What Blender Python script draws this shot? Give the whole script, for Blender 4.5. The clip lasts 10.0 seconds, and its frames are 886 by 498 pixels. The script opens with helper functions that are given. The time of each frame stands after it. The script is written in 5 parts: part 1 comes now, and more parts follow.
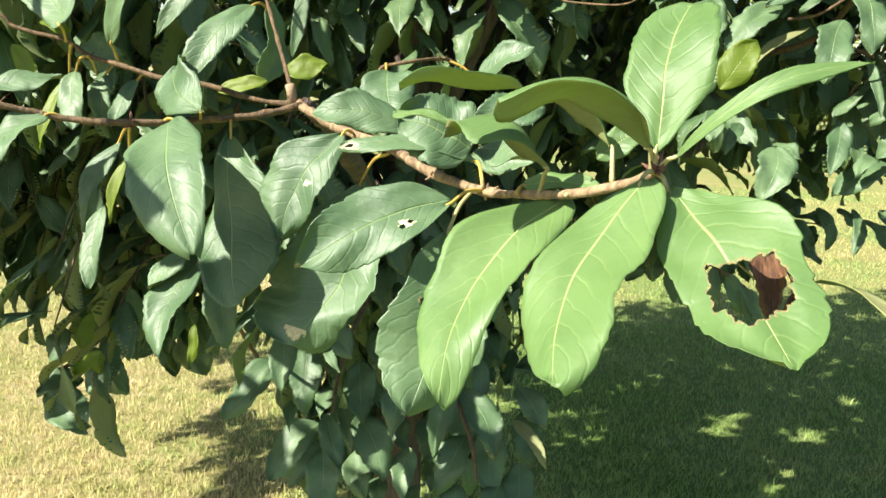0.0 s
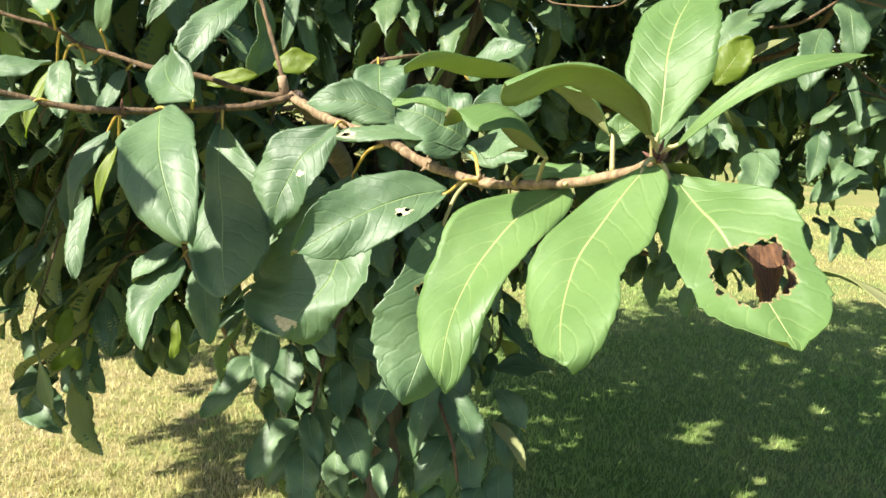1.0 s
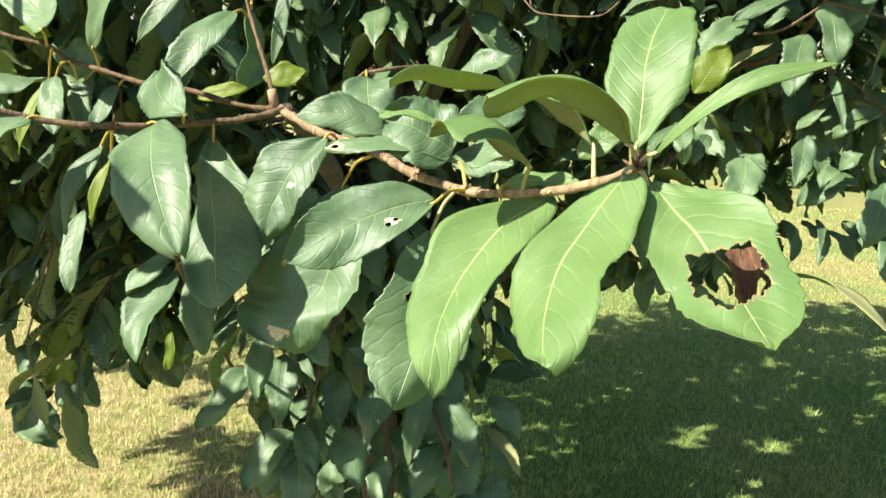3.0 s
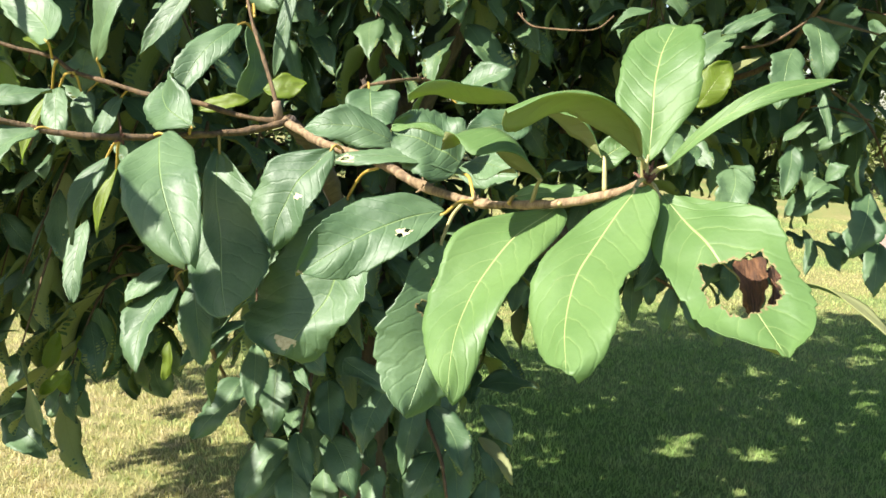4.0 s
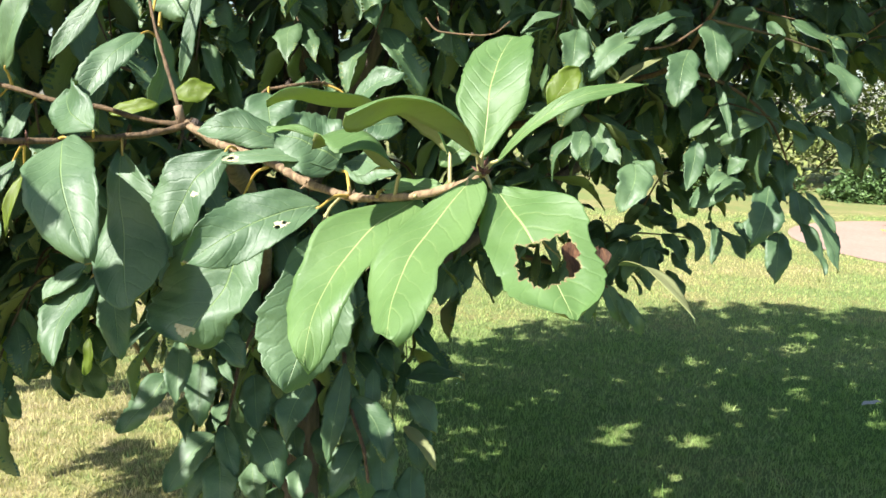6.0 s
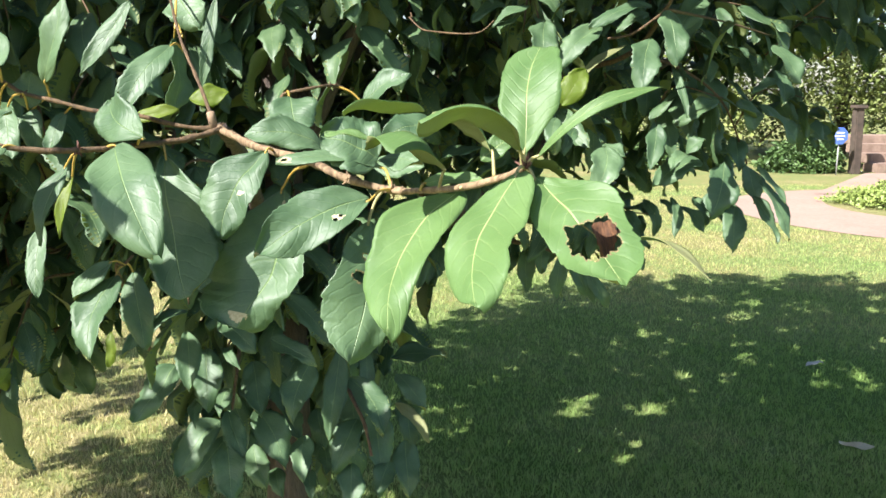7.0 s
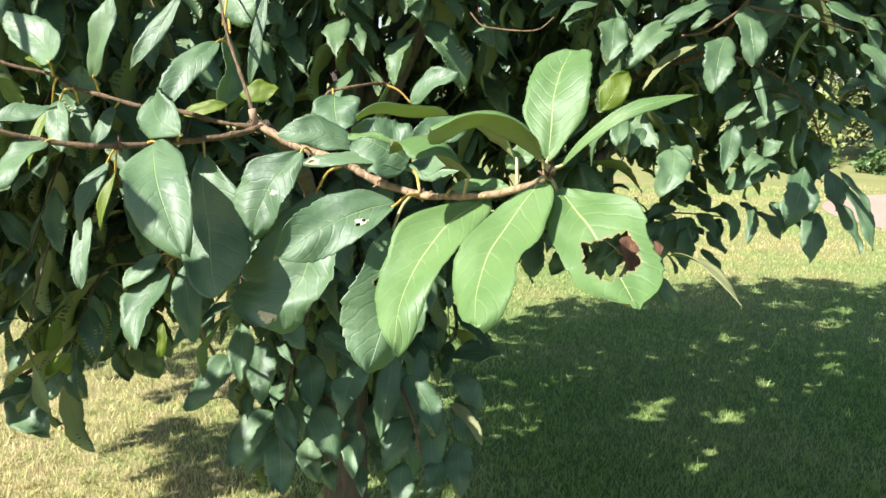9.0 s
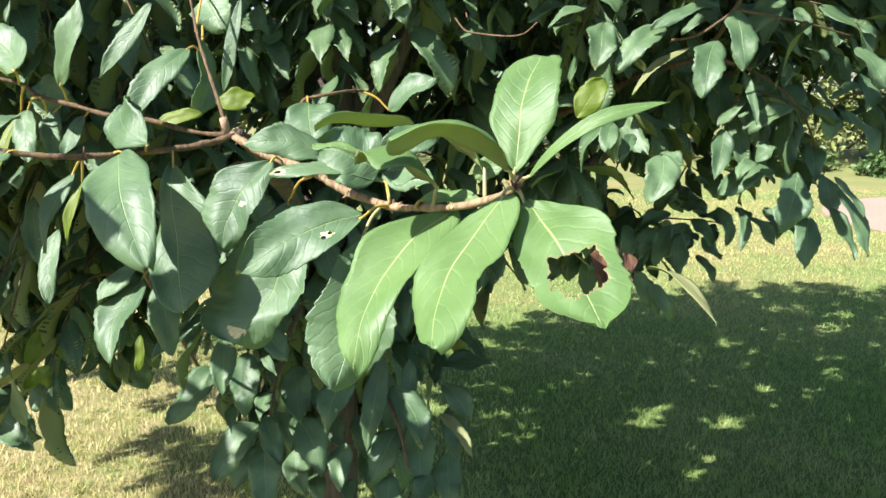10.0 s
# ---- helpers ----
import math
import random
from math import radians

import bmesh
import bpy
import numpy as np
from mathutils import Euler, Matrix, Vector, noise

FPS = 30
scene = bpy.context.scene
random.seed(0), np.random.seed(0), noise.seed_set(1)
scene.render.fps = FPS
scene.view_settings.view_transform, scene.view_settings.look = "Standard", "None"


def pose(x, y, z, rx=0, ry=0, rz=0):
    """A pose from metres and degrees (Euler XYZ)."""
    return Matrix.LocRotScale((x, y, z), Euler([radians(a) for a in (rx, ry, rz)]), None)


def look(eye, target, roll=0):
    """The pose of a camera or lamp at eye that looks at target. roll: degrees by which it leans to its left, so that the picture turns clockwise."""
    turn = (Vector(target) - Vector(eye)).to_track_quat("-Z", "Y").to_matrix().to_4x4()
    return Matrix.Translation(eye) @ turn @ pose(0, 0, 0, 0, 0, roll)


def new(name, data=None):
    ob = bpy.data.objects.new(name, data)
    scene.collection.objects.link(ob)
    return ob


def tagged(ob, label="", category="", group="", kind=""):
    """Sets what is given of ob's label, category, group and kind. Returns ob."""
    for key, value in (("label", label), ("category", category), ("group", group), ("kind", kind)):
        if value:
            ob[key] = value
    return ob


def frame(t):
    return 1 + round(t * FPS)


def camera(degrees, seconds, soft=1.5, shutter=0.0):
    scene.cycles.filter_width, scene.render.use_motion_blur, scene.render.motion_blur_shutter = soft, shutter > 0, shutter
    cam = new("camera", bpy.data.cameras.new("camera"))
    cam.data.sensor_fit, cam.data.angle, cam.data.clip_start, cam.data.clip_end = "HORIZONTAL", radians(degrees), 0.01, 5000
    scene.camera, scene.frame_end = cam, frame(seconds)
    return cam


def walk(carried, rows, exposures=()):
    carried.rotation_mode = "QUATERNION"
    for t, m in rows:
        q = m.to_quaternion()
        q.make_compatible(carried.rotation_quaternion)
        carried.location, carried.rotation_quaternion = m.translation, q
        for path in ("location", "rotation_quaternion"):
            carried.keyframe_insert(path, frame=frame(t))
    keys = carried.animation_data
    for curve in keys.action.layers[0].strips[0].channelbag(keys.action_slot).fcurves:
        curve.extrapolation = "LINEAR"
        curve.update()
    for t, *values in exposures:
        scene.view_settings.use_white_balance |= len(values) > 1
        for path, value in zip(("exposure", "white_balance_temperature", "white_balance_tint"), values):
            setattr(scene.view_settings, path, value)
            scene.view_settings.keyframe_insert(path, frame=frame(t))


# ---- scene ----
cam = camera(53.6, 10.0, soft=1.6)
PATH = [
    (0, (0.053, 0.062, 1.528), (0.022, 2.023, 1.14), 2.1),
    (0.5, (0.052, 0.062, 1.534), (0.055, 2.025, 1.153), 3.1),
    (1, (0.041, 0.059, 1.517), (0.066, 2.025, 1.148), 3.2),
    (1.5, (0.043, 0.055, 1.523), (0.073, 2.018, 1.138), 3.5),
    (2, (0.047, 0.051, 1.509), (0.092, 2.013, 1.127), 3.4),
    (2.5, (0.051, 0.047, 1.517), (0.092, 2.014, 1.162), 2.3),
    (3, (0.044, 0.048, 1.519), (0.083, 2.017, 1.17), 2.4),
    (3.2, (0.027, 0.047, 1.523), (0.105, 2.014, 1.169), 2.9),
    (4.5, (0.028, 0.035, 1.519), (0.107, 2.009, 1.208), 2.4),
    (5, (0.049, 0.031, 1.531), (0.154, 1.999, 1.192), 2.2),
    (5.5, (0.077, 0.012, 1.524), (0.196, 1.98, 1.19), 2.2),
    (5.7, (0.083, -0.001, 1.521), (0.218, 1.968, 1.199), 2.3),
    (6.8, (0.013, -0.084, 1.54), (0.332, 1.861, 1.204), 0.5),
    (7, (-0.002, -0.097, 1.537), (0.309, 1.846, 1.183), 0.2),
    (7.5, (0.001, -0.095, 1.537), (0.227, 1.855, 1.151), 1.0),
    (8, (0.032, -0.088, 1.543), (0.185, 1.866, 1.148), 1.3),
    (8.5, (0.03, -0.085, 1.54), (0.157, 1.873, 1.152), 1.3),
    (9, (0.045, -0.077, 1.545), (0.165, 1.884, 1.172), 1.0),
    (9.5, (0.048, -0.066, 1.537), (0.164, 1.896, 1.164), 0.9),
    (10, (0.069, -0.055, 1.547), (0.187, 1.908, 1.185), 0.7),
]
walk(cam, [(t, look(eye, target, roll)) for t, eye, target, roll in PATH], [(0, 1.36, 6900, 9), (3.0, 1.33, 6950, 11), (4.5, 1.32, 6550, 10), (5.5, 1.32, 6450, 10), (7.0, 1.32, 6300, 14), (10, 1.31, 6300, 14)])

# ---- sky and sun ----
SUN_AZ, SUN_EL = 236.0, 45.0   # degrees: compass bearing from +y, clockwise, and height
world = bpy.data.worlds.new("sky")
scene.world = world
world.use_nodes = True
wn = world.node_tree
sky = wn.nodes.new("ShaderNodeTexSky")
sky.sky_type, sky.sun_disc = "NISHITA", False
sky.sun_elevation, sky.sun_rotation = radians(SUN_EL), radians(SUN_AZ)
sky.dust_density, sky.air_density = 1.0, 1.0
wn.links.new(sky.outputs[0], wn.nodes["Background"].inputs[0])
wn.nodes["Background"].inputs[1].default_value = 0.079
sun = new("sun", bpy.data.lights.new("sun", "SUN"))
sun.data.energy, sun.data.angle, sun.data.color = 5.6, radians(0.53), (1.0, 0.96, 0.89)
a, e = radians(SUN_AZ), radians(SUN_EL)
TO_SUN = Vector((math.sin(a) * math.cos(e), math.cos(a) * math.cos(e), math.sin(e)))
sun.matrix_world = look((0, 0, 30), Vector((0, 0, 30)) - TO_SUN)


# ---- materials ----
def material(name):
    m = bpy.data.materials.new(name)
    m.use_nodes = True
    t = m.node_tree
    return m, t, t.nodes["Principled BSDF"], t.nodes["Material Output"]


def node(t, kind, **values):
    n = t.nodes.new(kind)
    for key, value in values.items():
        n.inputs[key.replace("_", " ")].default_value = value
    return n


def calc(t, op, a, b=None, c=None):
    n = t.nodes.new("ShaderNodeMath")
    n.operation = op
    for i, v in enumerate((a, b, c)):
        if v is None:
            continue
        if isinstance(v, (int, float)):
            n.inputs[i].default_value = v
        else:
            t.links.new(v, n.inputs[i])
    return n.outputs[0]


def mixed(t, fac, a, b, how="MIX"):
    n = t.nodes.new("ShaderNodeMix")
    n.data_type, n.blend_type = "RGBA", how
    for sock, v in ((n.inputs[0], fac), (n.inputs[6], a), (n.inputs[7], b)):
        if isinstance(v, (int, float)):
            sock.default_value = v
        elif isinstance(v, tuple):
            sock.default_value = (*v, 1)
        else:
            t.links.new(v, sock)
    return n.outputs[2]


def ramp(t, fac, *stops):
    n = t.nodes.new("ShaderNodeValToRGB")
    while len(n.color_ramp.elements) < len(stops):
        n.color_ramp.elements.new(0.5)
    for el, (p, c) in zip(n.color_ramp.elements, stops):
        el.position = p
        el.color = (*c, 1) if isinstance(c, tuple) else (c, c, c, 1)
    t.links.new(fac, n.inputs[0])
    return n.outputs[0]


def speck(t, scale, detail=4.0, rough=0.55, coords="Object"):
    tc = t.nodes.new("ShaderNodeTexCoord")
    n = node(t, "ShaderNodeTexNoise", Scale=scale, Detail=detail, Roughness=rough)
    t.links.new(tc.outputs[coords], n.inputs["Vector"])
    return n.outputs[0]


def leaf_material(name, dark, light, vein, through_colour, share, rough, islands=False, relief=0.5, gloss=0.42):
    """Leaf blade: pale midrib and side veins from the blade's own coordinates, mottling, wear, and light passing through."""
    m, t, p, out = material(name)
    uv = t.nodes.new("ShaderNodeUVMap")
    sep = t.nodes.new("ShaderNodeSeparateXYZ")
    t.links.new(uv.outputs[0], sep.inputs[0])
    across = calc(t, "ABSOLUTE", calc(t, "SUBTRACT", sep.outputs[0], 0.5))      # 0 at the midrib, 0.5 at the margin
    along = sep.outputs[1]
    wob = calc(t, "MULTIPLY", calc(t, "SUBTRACT", speck(t, 45, 3), 0.5), 0.11)
    rib_half = calc(t, "MULTIPLY_ADD", along, -0.011, 0.019)
    rib = calc(t, "SUBTRACT", 1.0, calc(t, "SMOOTH_MIN", calc(t, "DIVIDE", across, rib_half), 1.0, 0.3))
    rib = calc(t, "MAXIMUM", rib, 0.0)
    bend = calc(t, "POWER", across, 1.35)
    step = calc(t, "FRACT", calc(t, "MULTIPLY", calc(t, "ADD", calc(t, "SUBTRACT", along, calc(t, "MULTIPLY", bend, 0.62)), wob), 9.0))
    side = calc(t, "ABSOLUTE", calc(t, "SUBTRACT", step, 0.5))                    # 0 on a side vein
    line = calc(t, "MAXIMUM", calc(t, "SUBTRACT", 1.0, calc(t, "DIVIDE", side, 0.035)), 0.0)
    line = calc(t, "MULTIPLY", line, calc(t, "MAXIMUM", calc(t, "SUBTRACT", 1.0, calc(t, "MULTIPLY", across, 2.3)), 0.0))
    if islands:
        geo = t.nodes.new("ShaderNodeNewGeometry")
        chance = geo.outputs["Random Per Island"]
    else:
        info = t.nodes.new("ShaderNodeObjectInfo")
        chance = info.outputs["Random"]
    blot = speck(t, 28, 4)
    fine = speck(t, 420, 3)
    base = mixed(t, calc(t, "MULTIPLY_ADD", calc(t, "SUBTRACT", blot, 0.5), 1.7, calc(t, "MULTIPLY_ADD", chance, 0.6, 0.2)), dark, light)
    base = mixed(t, calc(t, "MULTIPLY", fine, 0.25), base, tuple(c * 0.6 for c in dark))
    base = mixed(t, calc(t, "MULTIPLY", line, 0.34), base, vein)
    base = mixed(t, calc(t, "MULTIPLY", rib, 0.95), base, vein)
    spots = calc(t, "MULTIPLY", ramp(t, speck(t, 90, 3), (0.0, 0.0), (0.74, 0.0), (0.80, 1.0)), 0.12)
    base = mixed(t, spots, base, (0.24, 0.22, 0.1))
    t.links.new(base, p.inputs["Base Color"])
    t.links.new(calc(t, "MULTIPLY_ADD", blot, 0.22, rough - 0.11), p.inputs["Roughness"])
    p.inputs["Specular IOR Level"].default_value = gloss
    quilt = calc(t, "MULTIPLY", calc(t, "MINIMUM", side, 0.14), 3.0)
    high = calc(t, "ADD", calc(t, "MULTIPLY", quilt, 0.6), calc(t, "MULTIPLY_ADD", fine, 0.10, calc(t, "MULTIPLY", speck(t, 110, 4), 0.9)))
    high = calc(t, "SUBTRACT", high, calc(t, "MULTIPLY", rib, 0.7))
    bump = node(t, "ShaderNodeBump", Strength=relief, Distance=0.0012)
    t.links.new(high, bump.inputs["Height"])
    t.links.new(bump.outputs[0], p.inputs["Normal"])
    glow = t.nodes.new("ShaderNodeBsdfTranslucent")
    t.links.new(mixed(t, calc(t, "MULTIPLY", calc(t, "ADD", line, rib), 0.4), through_colour, tuple(c * 0.5 for c in through_colour)), glow.inputs[0])
    t.links.new(bump.outputs[0], glow.inputs["Normal"])
    mix = node(t, "ShaderNodeMixShader", Fac=share)
    t.links.new(p.outputs[0], mix.inputs[1])
    t.links.new(glow.outputs[0], mix.inputs[2])
    t.links.new(mix.outputs[0], out.inputs[0])
    return m


LEAF_YOUNG = leaf_material("young_leaf", (0.082, 0.160, 0.048), (0.128, 0.221, 0.068), (0.43, 0.51, 0.19), (0.26, 0.48, 0.05), 0.20, 0.54, relief=0.45, gloss=0.5)
LEAF_OLD = leaf_material("mature_leaf", (0.050, 0.103, 0.044), (0.114, 0.190, 0.087), (0.19, 0.28, 0.10), (0.17, 0.36, 0.03), 0.08, 0.54, relief=0.58, gloss=0.56)
LEAF_UNDER = leaf_material("leaf_underside", (0.30, 0.33, 0.15), (0.42, 0.43, 0.21), (0.36, 0.34, 0.13), (0.50, 0.52, 0.09), 0.5, 0.6, relief=0.35)
# the yellow-green glow of backlit leaves, put into the base colour
LEAF_BACKLIT_TINT = leaf_material("leaf_backlit_tint", (0.13, 0.19, 0.022), (0.19, 0.25, 0.035), (0.28, 0.32, 0.08), (0.45, 0.60, 0.03), 0.45, 0.5, relief=0.35)
LEAF_CROWN = leaf_material("crown_leaf", (0.044, 0.094, 0.037), (0.096, 0.165, 0.068), (0.17, 0.25, 0.09), (0.17, 0.36, 0.03), 0.08, 0.54, True, relief=0.42, gloss=0.56)
LEAF_CROWN_UNDER = leaf_material("crown_leaf_underside", (0.14, 0.18, 0.06), (0.20, 0.24, 0.09), (0.3, 0.33, 0.13), (0.30, 0.45, 0.04), 0.3, 0.6, True, relief=0.3)


def dead_material():
    """Dry brown leaf, streaked along its length."""
    m, t, p, out = material("dead_leaf")
    uv = t.nodes.new("ShaderNodeUVMap")
    stretch = t.nodes.new("ShaderNodeMapping")
    stretch.inputs["Scale"].default_value = (6, 1.8, 1)
    t.links.new(uv.outputs[0], stretch.inputs[0])
    n = node(t, "ShaderNodeTexNoise", Scale=1.0, Detail=5.0, Roughness=0.7)
    t.links.new(stretch.outputs[0], n.inputs["Vector"])
    t.links.new(ramp(t, n.outputs[0], (0.34, (0.020, 0.010, 0.006)), (0.5, (0.10, 0.044, 0.018)), (0.72, (0.25, 0.125, 0.055))), p.inputs["Base Color"])
    p.inputs["Roughness"].default_value = 0.7
    bump = node(t, "ShaderNodeBump", Strength=0.9, Distance=0.003)
    t.links.new(n.outputs[0], bump.inputs["Height"])
    t.links.new(bump.outputs[0], p.inputs["Normal"])
    return m


LEAF_DEAD = dead_material()
LEAF_GREY = leaf_material("dried_leaf", (0.42, 0.40, 0.36), (0.6, 0.58, 0.54), (0.7, 0.68, 0.62), (0.4, 0.35, 0.25), 0.1, 0.6)


def bark_material(name, dark, light, scale, deep):
    m, t, p, out = material(name)
    tc = t.nodes.new("ShaderNodeTexCoord")
    squash = t.nodes.new("ShaderNodeMapping")
    squash.inputs["Scale"].default_value = (1, 1, 0.22)
    t.links.new(tc.outputs["Object"], squash.inputs[0])
    n = node(t, "ShaderNodeTexNoise", Scale=scale, Detail=6.0, Roughness=0.65)
    t.links.new(squash.outputs[0], n.inputs["Vector"])
    big = speck(t, scale * 0.15, 3)
    f = calc(t, "ADD", calc(t, "MULTIPLY", n.outputs[0], 0.75), calc(t, "MULTIPLY", big, 0.25))
    t.links.new(ramp(t, f, (0.35, dark), (0.65, light)), p.inputs["Base Color"])
    p.inputs["Roughness"].default_value = 0.8
    bump = node(t, "ShaderNodeBump", Strength=0.8, Distance=deep)
    t.links.new(n.outputs[0], bump.inputs["Height"])
    t.links.new(bump.outputs[0], p.inputs["Normal"])
    return m


BARK = bark_material("trunk_bark", (0.04, 0.03, 0.023), (0.125, 0.088, 0.066), 90, 0.01)
TWIG = bark_material("twig_bark", (0.040, 0.026, 0.013), (0.19, 0.118, 0.056), 260, 0.003)
TWIG_PALE = bark_material("pale_twig_bark", (0.085, 0.052, 0.026), (0.38, 0.27, 0.15), 220, 0.003)
BUD = bark_material("bud_scale", (0.06, 0.025, 0.02), (0.20, 0.09, 0.06), 500, 0.001)


def plain(name, a, b, scale, rough=0.7, bump_by=0.0, detail=5.0):
    m, t, p, out = material(name)
    f = calc(t, "ADD", calc(t, "MULTIPLY", speck(t, scale, detail), 0.6), calc(t, "MULTIPLY", speck(t, scale * 0.08, 3), 0.4))
    t.links.new(ramp(t, f, (0.36, a), (0.64, b)), p.inputs["Base Color"])
    p.inputs["Roughness"].default_value = rough
    if bump_by:
        bump = node(t, "ShaderNodeBump", Strength=0.7, Distance=bump_by)
        t.links.new(f, bump.inputs["Height"])
        t.links.new(bump.outputs[0], p.inputs["Normal"])
    return m


STALK = plain("leaf_stalk", (0.34, 0.22, 0.04), (0.50, 0.35, 0.08), 60, 0.45)
STALK_GREEN = plain("green_stalk", (0.30, 0.27, 0.11), (0.42, 0.37, 0.17), 60, 0.5)
SCAR = plain("chewed_tissue", (0.34, 0.29, 0.15), (0.56, 0.5, 0.32), 400, 0.8, 0.0005)
CORK = plain("cut_wood", (0.20, 0.125, 0.075), (0.34, 0.24, 0.15), 300, 0.8, 0.0005)
RIM = plain("hole_rim", (0.11, 0.085, 0.033), (0.27, 0.23, 0.10), 500, 0.8)
PATHWAY = plain("washed_concrete", (0.29, 0.195, 0.148), (0.37, 0.262, 0.205), 20, 0.9, 0.002)
STONE = plain("garden_stone", (0.17, 0.115, 0.085), (0.34, 0.245, 0.185), 6, 0.9, 0.01)
SHRUB = plain("shrub_leaf", (0.05, 0.10, 0.03), (0.12, 0.20, 0.06), 12, 0.5)
COVER = plain("ground_cover_leaf", (0.16, 0.23, 0.045), (0.28, 0.35, 0.09), 12, 0.55)
FAR_LEAF = plain("far_tree_leaf", (0.06, 0.10, 0.025), (0.24, 0.28, 0.075), 1.2, 0.6)
FAR_BARK = plain("far_bark", (0.05, 0.04, 0.03), (0.11, 0.08, 0.06), 9, 0.9, 0.01)
SIGN_BLUE = plain("sign_blue", (0.07, 0.14, 0.48), (0.10, 0.19, 0.55), 40, 0.4)
SIGN_WHITE = plain("sign_white", (0.62, 0.66, 0.75), (0.75, 0.78, 0.84), 40, 0.4)
METAL = plain("grey_stake", (0.3, 0.3, 0.3), (0.45, 0.45, 0.45), 60, 0.5)


def lawn_colour(t, chance, bright):
    """Straw on the dry side of the lawn, green under the tree and yellow-green further off, in patches and tufts."""
    tc = t.nodes.new("ShaderNodeTexCoord")
    place = t.nodes.new("ShaderNodeSeparateXYZ")
    t.links.new(tc.outputs["Object"], place.inputs[0])
    patch = speck(t, 0.9, 4)
    tuft = calc(t, "MULTIPLY", calc(t, "SUBTRACT", speck(t, 13, 3), 0.5), 0.7)
    dry = calc(t, "MULTIPLY", calc(t, "MAXIMUM", calc(t, "MINIMUM", calc(t, "MULTIPLY_ADD", place.outputs[0], -0.9, 0.45), 1.0), 0.0), 0.45)
    # far lawn: paler yellow-green, with some of its sunlit brightness in the colour
    far = calc(t, "MULTIPLY", calc(t, "MAXIMUM", calc(t, "MINIMUM", calc(t, "MULTIPLY_ADD", place.outputs[1], 0.4, -2.0), 1.0), 0.0), 0.34)
    f = calc(t, "ADD", calc(t, "MULTIPLY_ADD", chance, 0.3, 0.05), calc(t, "MULTIPLY_ADD", calc(t, "SUBTRACT", patch, 0.5), 1.1, tuft))
    f = calc(t, "ADD", calc(t, "MAXIMUM", far, dry), f)
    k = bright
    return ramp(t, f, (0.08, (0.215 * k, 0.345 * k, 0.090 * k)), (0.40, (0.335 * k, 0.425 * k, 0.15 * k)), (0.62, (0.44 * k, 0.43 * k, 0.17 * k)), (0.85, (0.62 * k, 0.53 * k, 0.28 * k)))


def grass_material():
    m, t, p, out = material("grass_blade")
    geo = t.nodes.new("ShaderNodeNewGeometry")
    base = lawn_colour(t, geo.outputs["Random Per Island"], 1.0)
    t.links.new(base, p.inputs["Base Color"])
    p.inputs["Roughness"].default_value = 0.6
    p.inputs["Specular IOR Level"].default_value = 0.2
    glow = t.nodes.new("ShaderNodeBsdfTranslucent")
    t.links.new(base, glow.inputs[0])
    mix = node(t, "ShaderNodeMixShader", Fac=0.3)
    t.links.new(p.outputs[0], mix.inputs[1])
    t.links.new(glow.outputs[0], mix.inputs[2])
    t.links.new(mix.outputs[0], out.inputs[0])
    return m


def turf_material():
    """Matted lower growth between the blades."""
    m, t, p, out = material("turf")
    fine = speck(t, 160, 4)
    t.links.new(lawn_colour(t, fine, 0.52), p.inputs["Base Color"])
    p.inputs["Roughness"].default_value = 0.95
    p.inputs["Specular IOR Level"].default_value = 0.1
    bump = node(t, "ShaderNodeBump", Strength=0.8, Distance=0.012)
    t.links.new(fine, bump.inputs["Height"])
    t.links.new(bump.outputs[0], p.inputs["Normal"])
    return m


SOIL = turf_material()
GRASS = grass_material()


# ---- mesh helpers ----
def mesh_object(name, verts, faces, materials, parent=None, label="", slots=None, uvs=None, smooth=True):
    me = bpy.data.meshes.new(name)
    me.from_pydata(verts, [], faces)
    for m in materials:
        me.materials.append(m)
    if slots is not None:
        me.polygons.foreach_set("material_index", slots)
    if uvs is not None:
        layer = me.uv_layers.new(name="blade")
        loops = np.zeros(len(me.loops), dtype=np.int32)
        me.loops.foreach_get("vertex_index", loops)
        layer.data.foreach_set("uv", np.asarray(uvs, dtype=np.float32)[loops].ravel())
    if smooth:
        me.polygons.foreach_set("use_smooth", [True] * len(me.polygons))
    me.update()
    ob = new(name, me)
    if parent is not None:
        ob.parent = parent
    if label:
        ob["label"] = label
    return ob


def spline(points, n):
    """Points on a smooth curve through the given ones."""
    p = [Vector(q) for q in points]
    p = [p[0] * 2 - p[1]] + p + [p[-1] * 2 - p[-2]]
    out = []
    for i in range(1, len(p) - 2):
        for k in range(n):
            s = k / n
            a, b, c, d = p[i - 1], p[i], p[i + 1], p[i + 2]
            out.append(0.5 * (2 * b + (c - a) * s + (2 * a - 5 * b + 4 * c - d) * s * s + (3 * b - a - 3 * c + d) * s ** 3))
    out.append(p[-2])
    return out


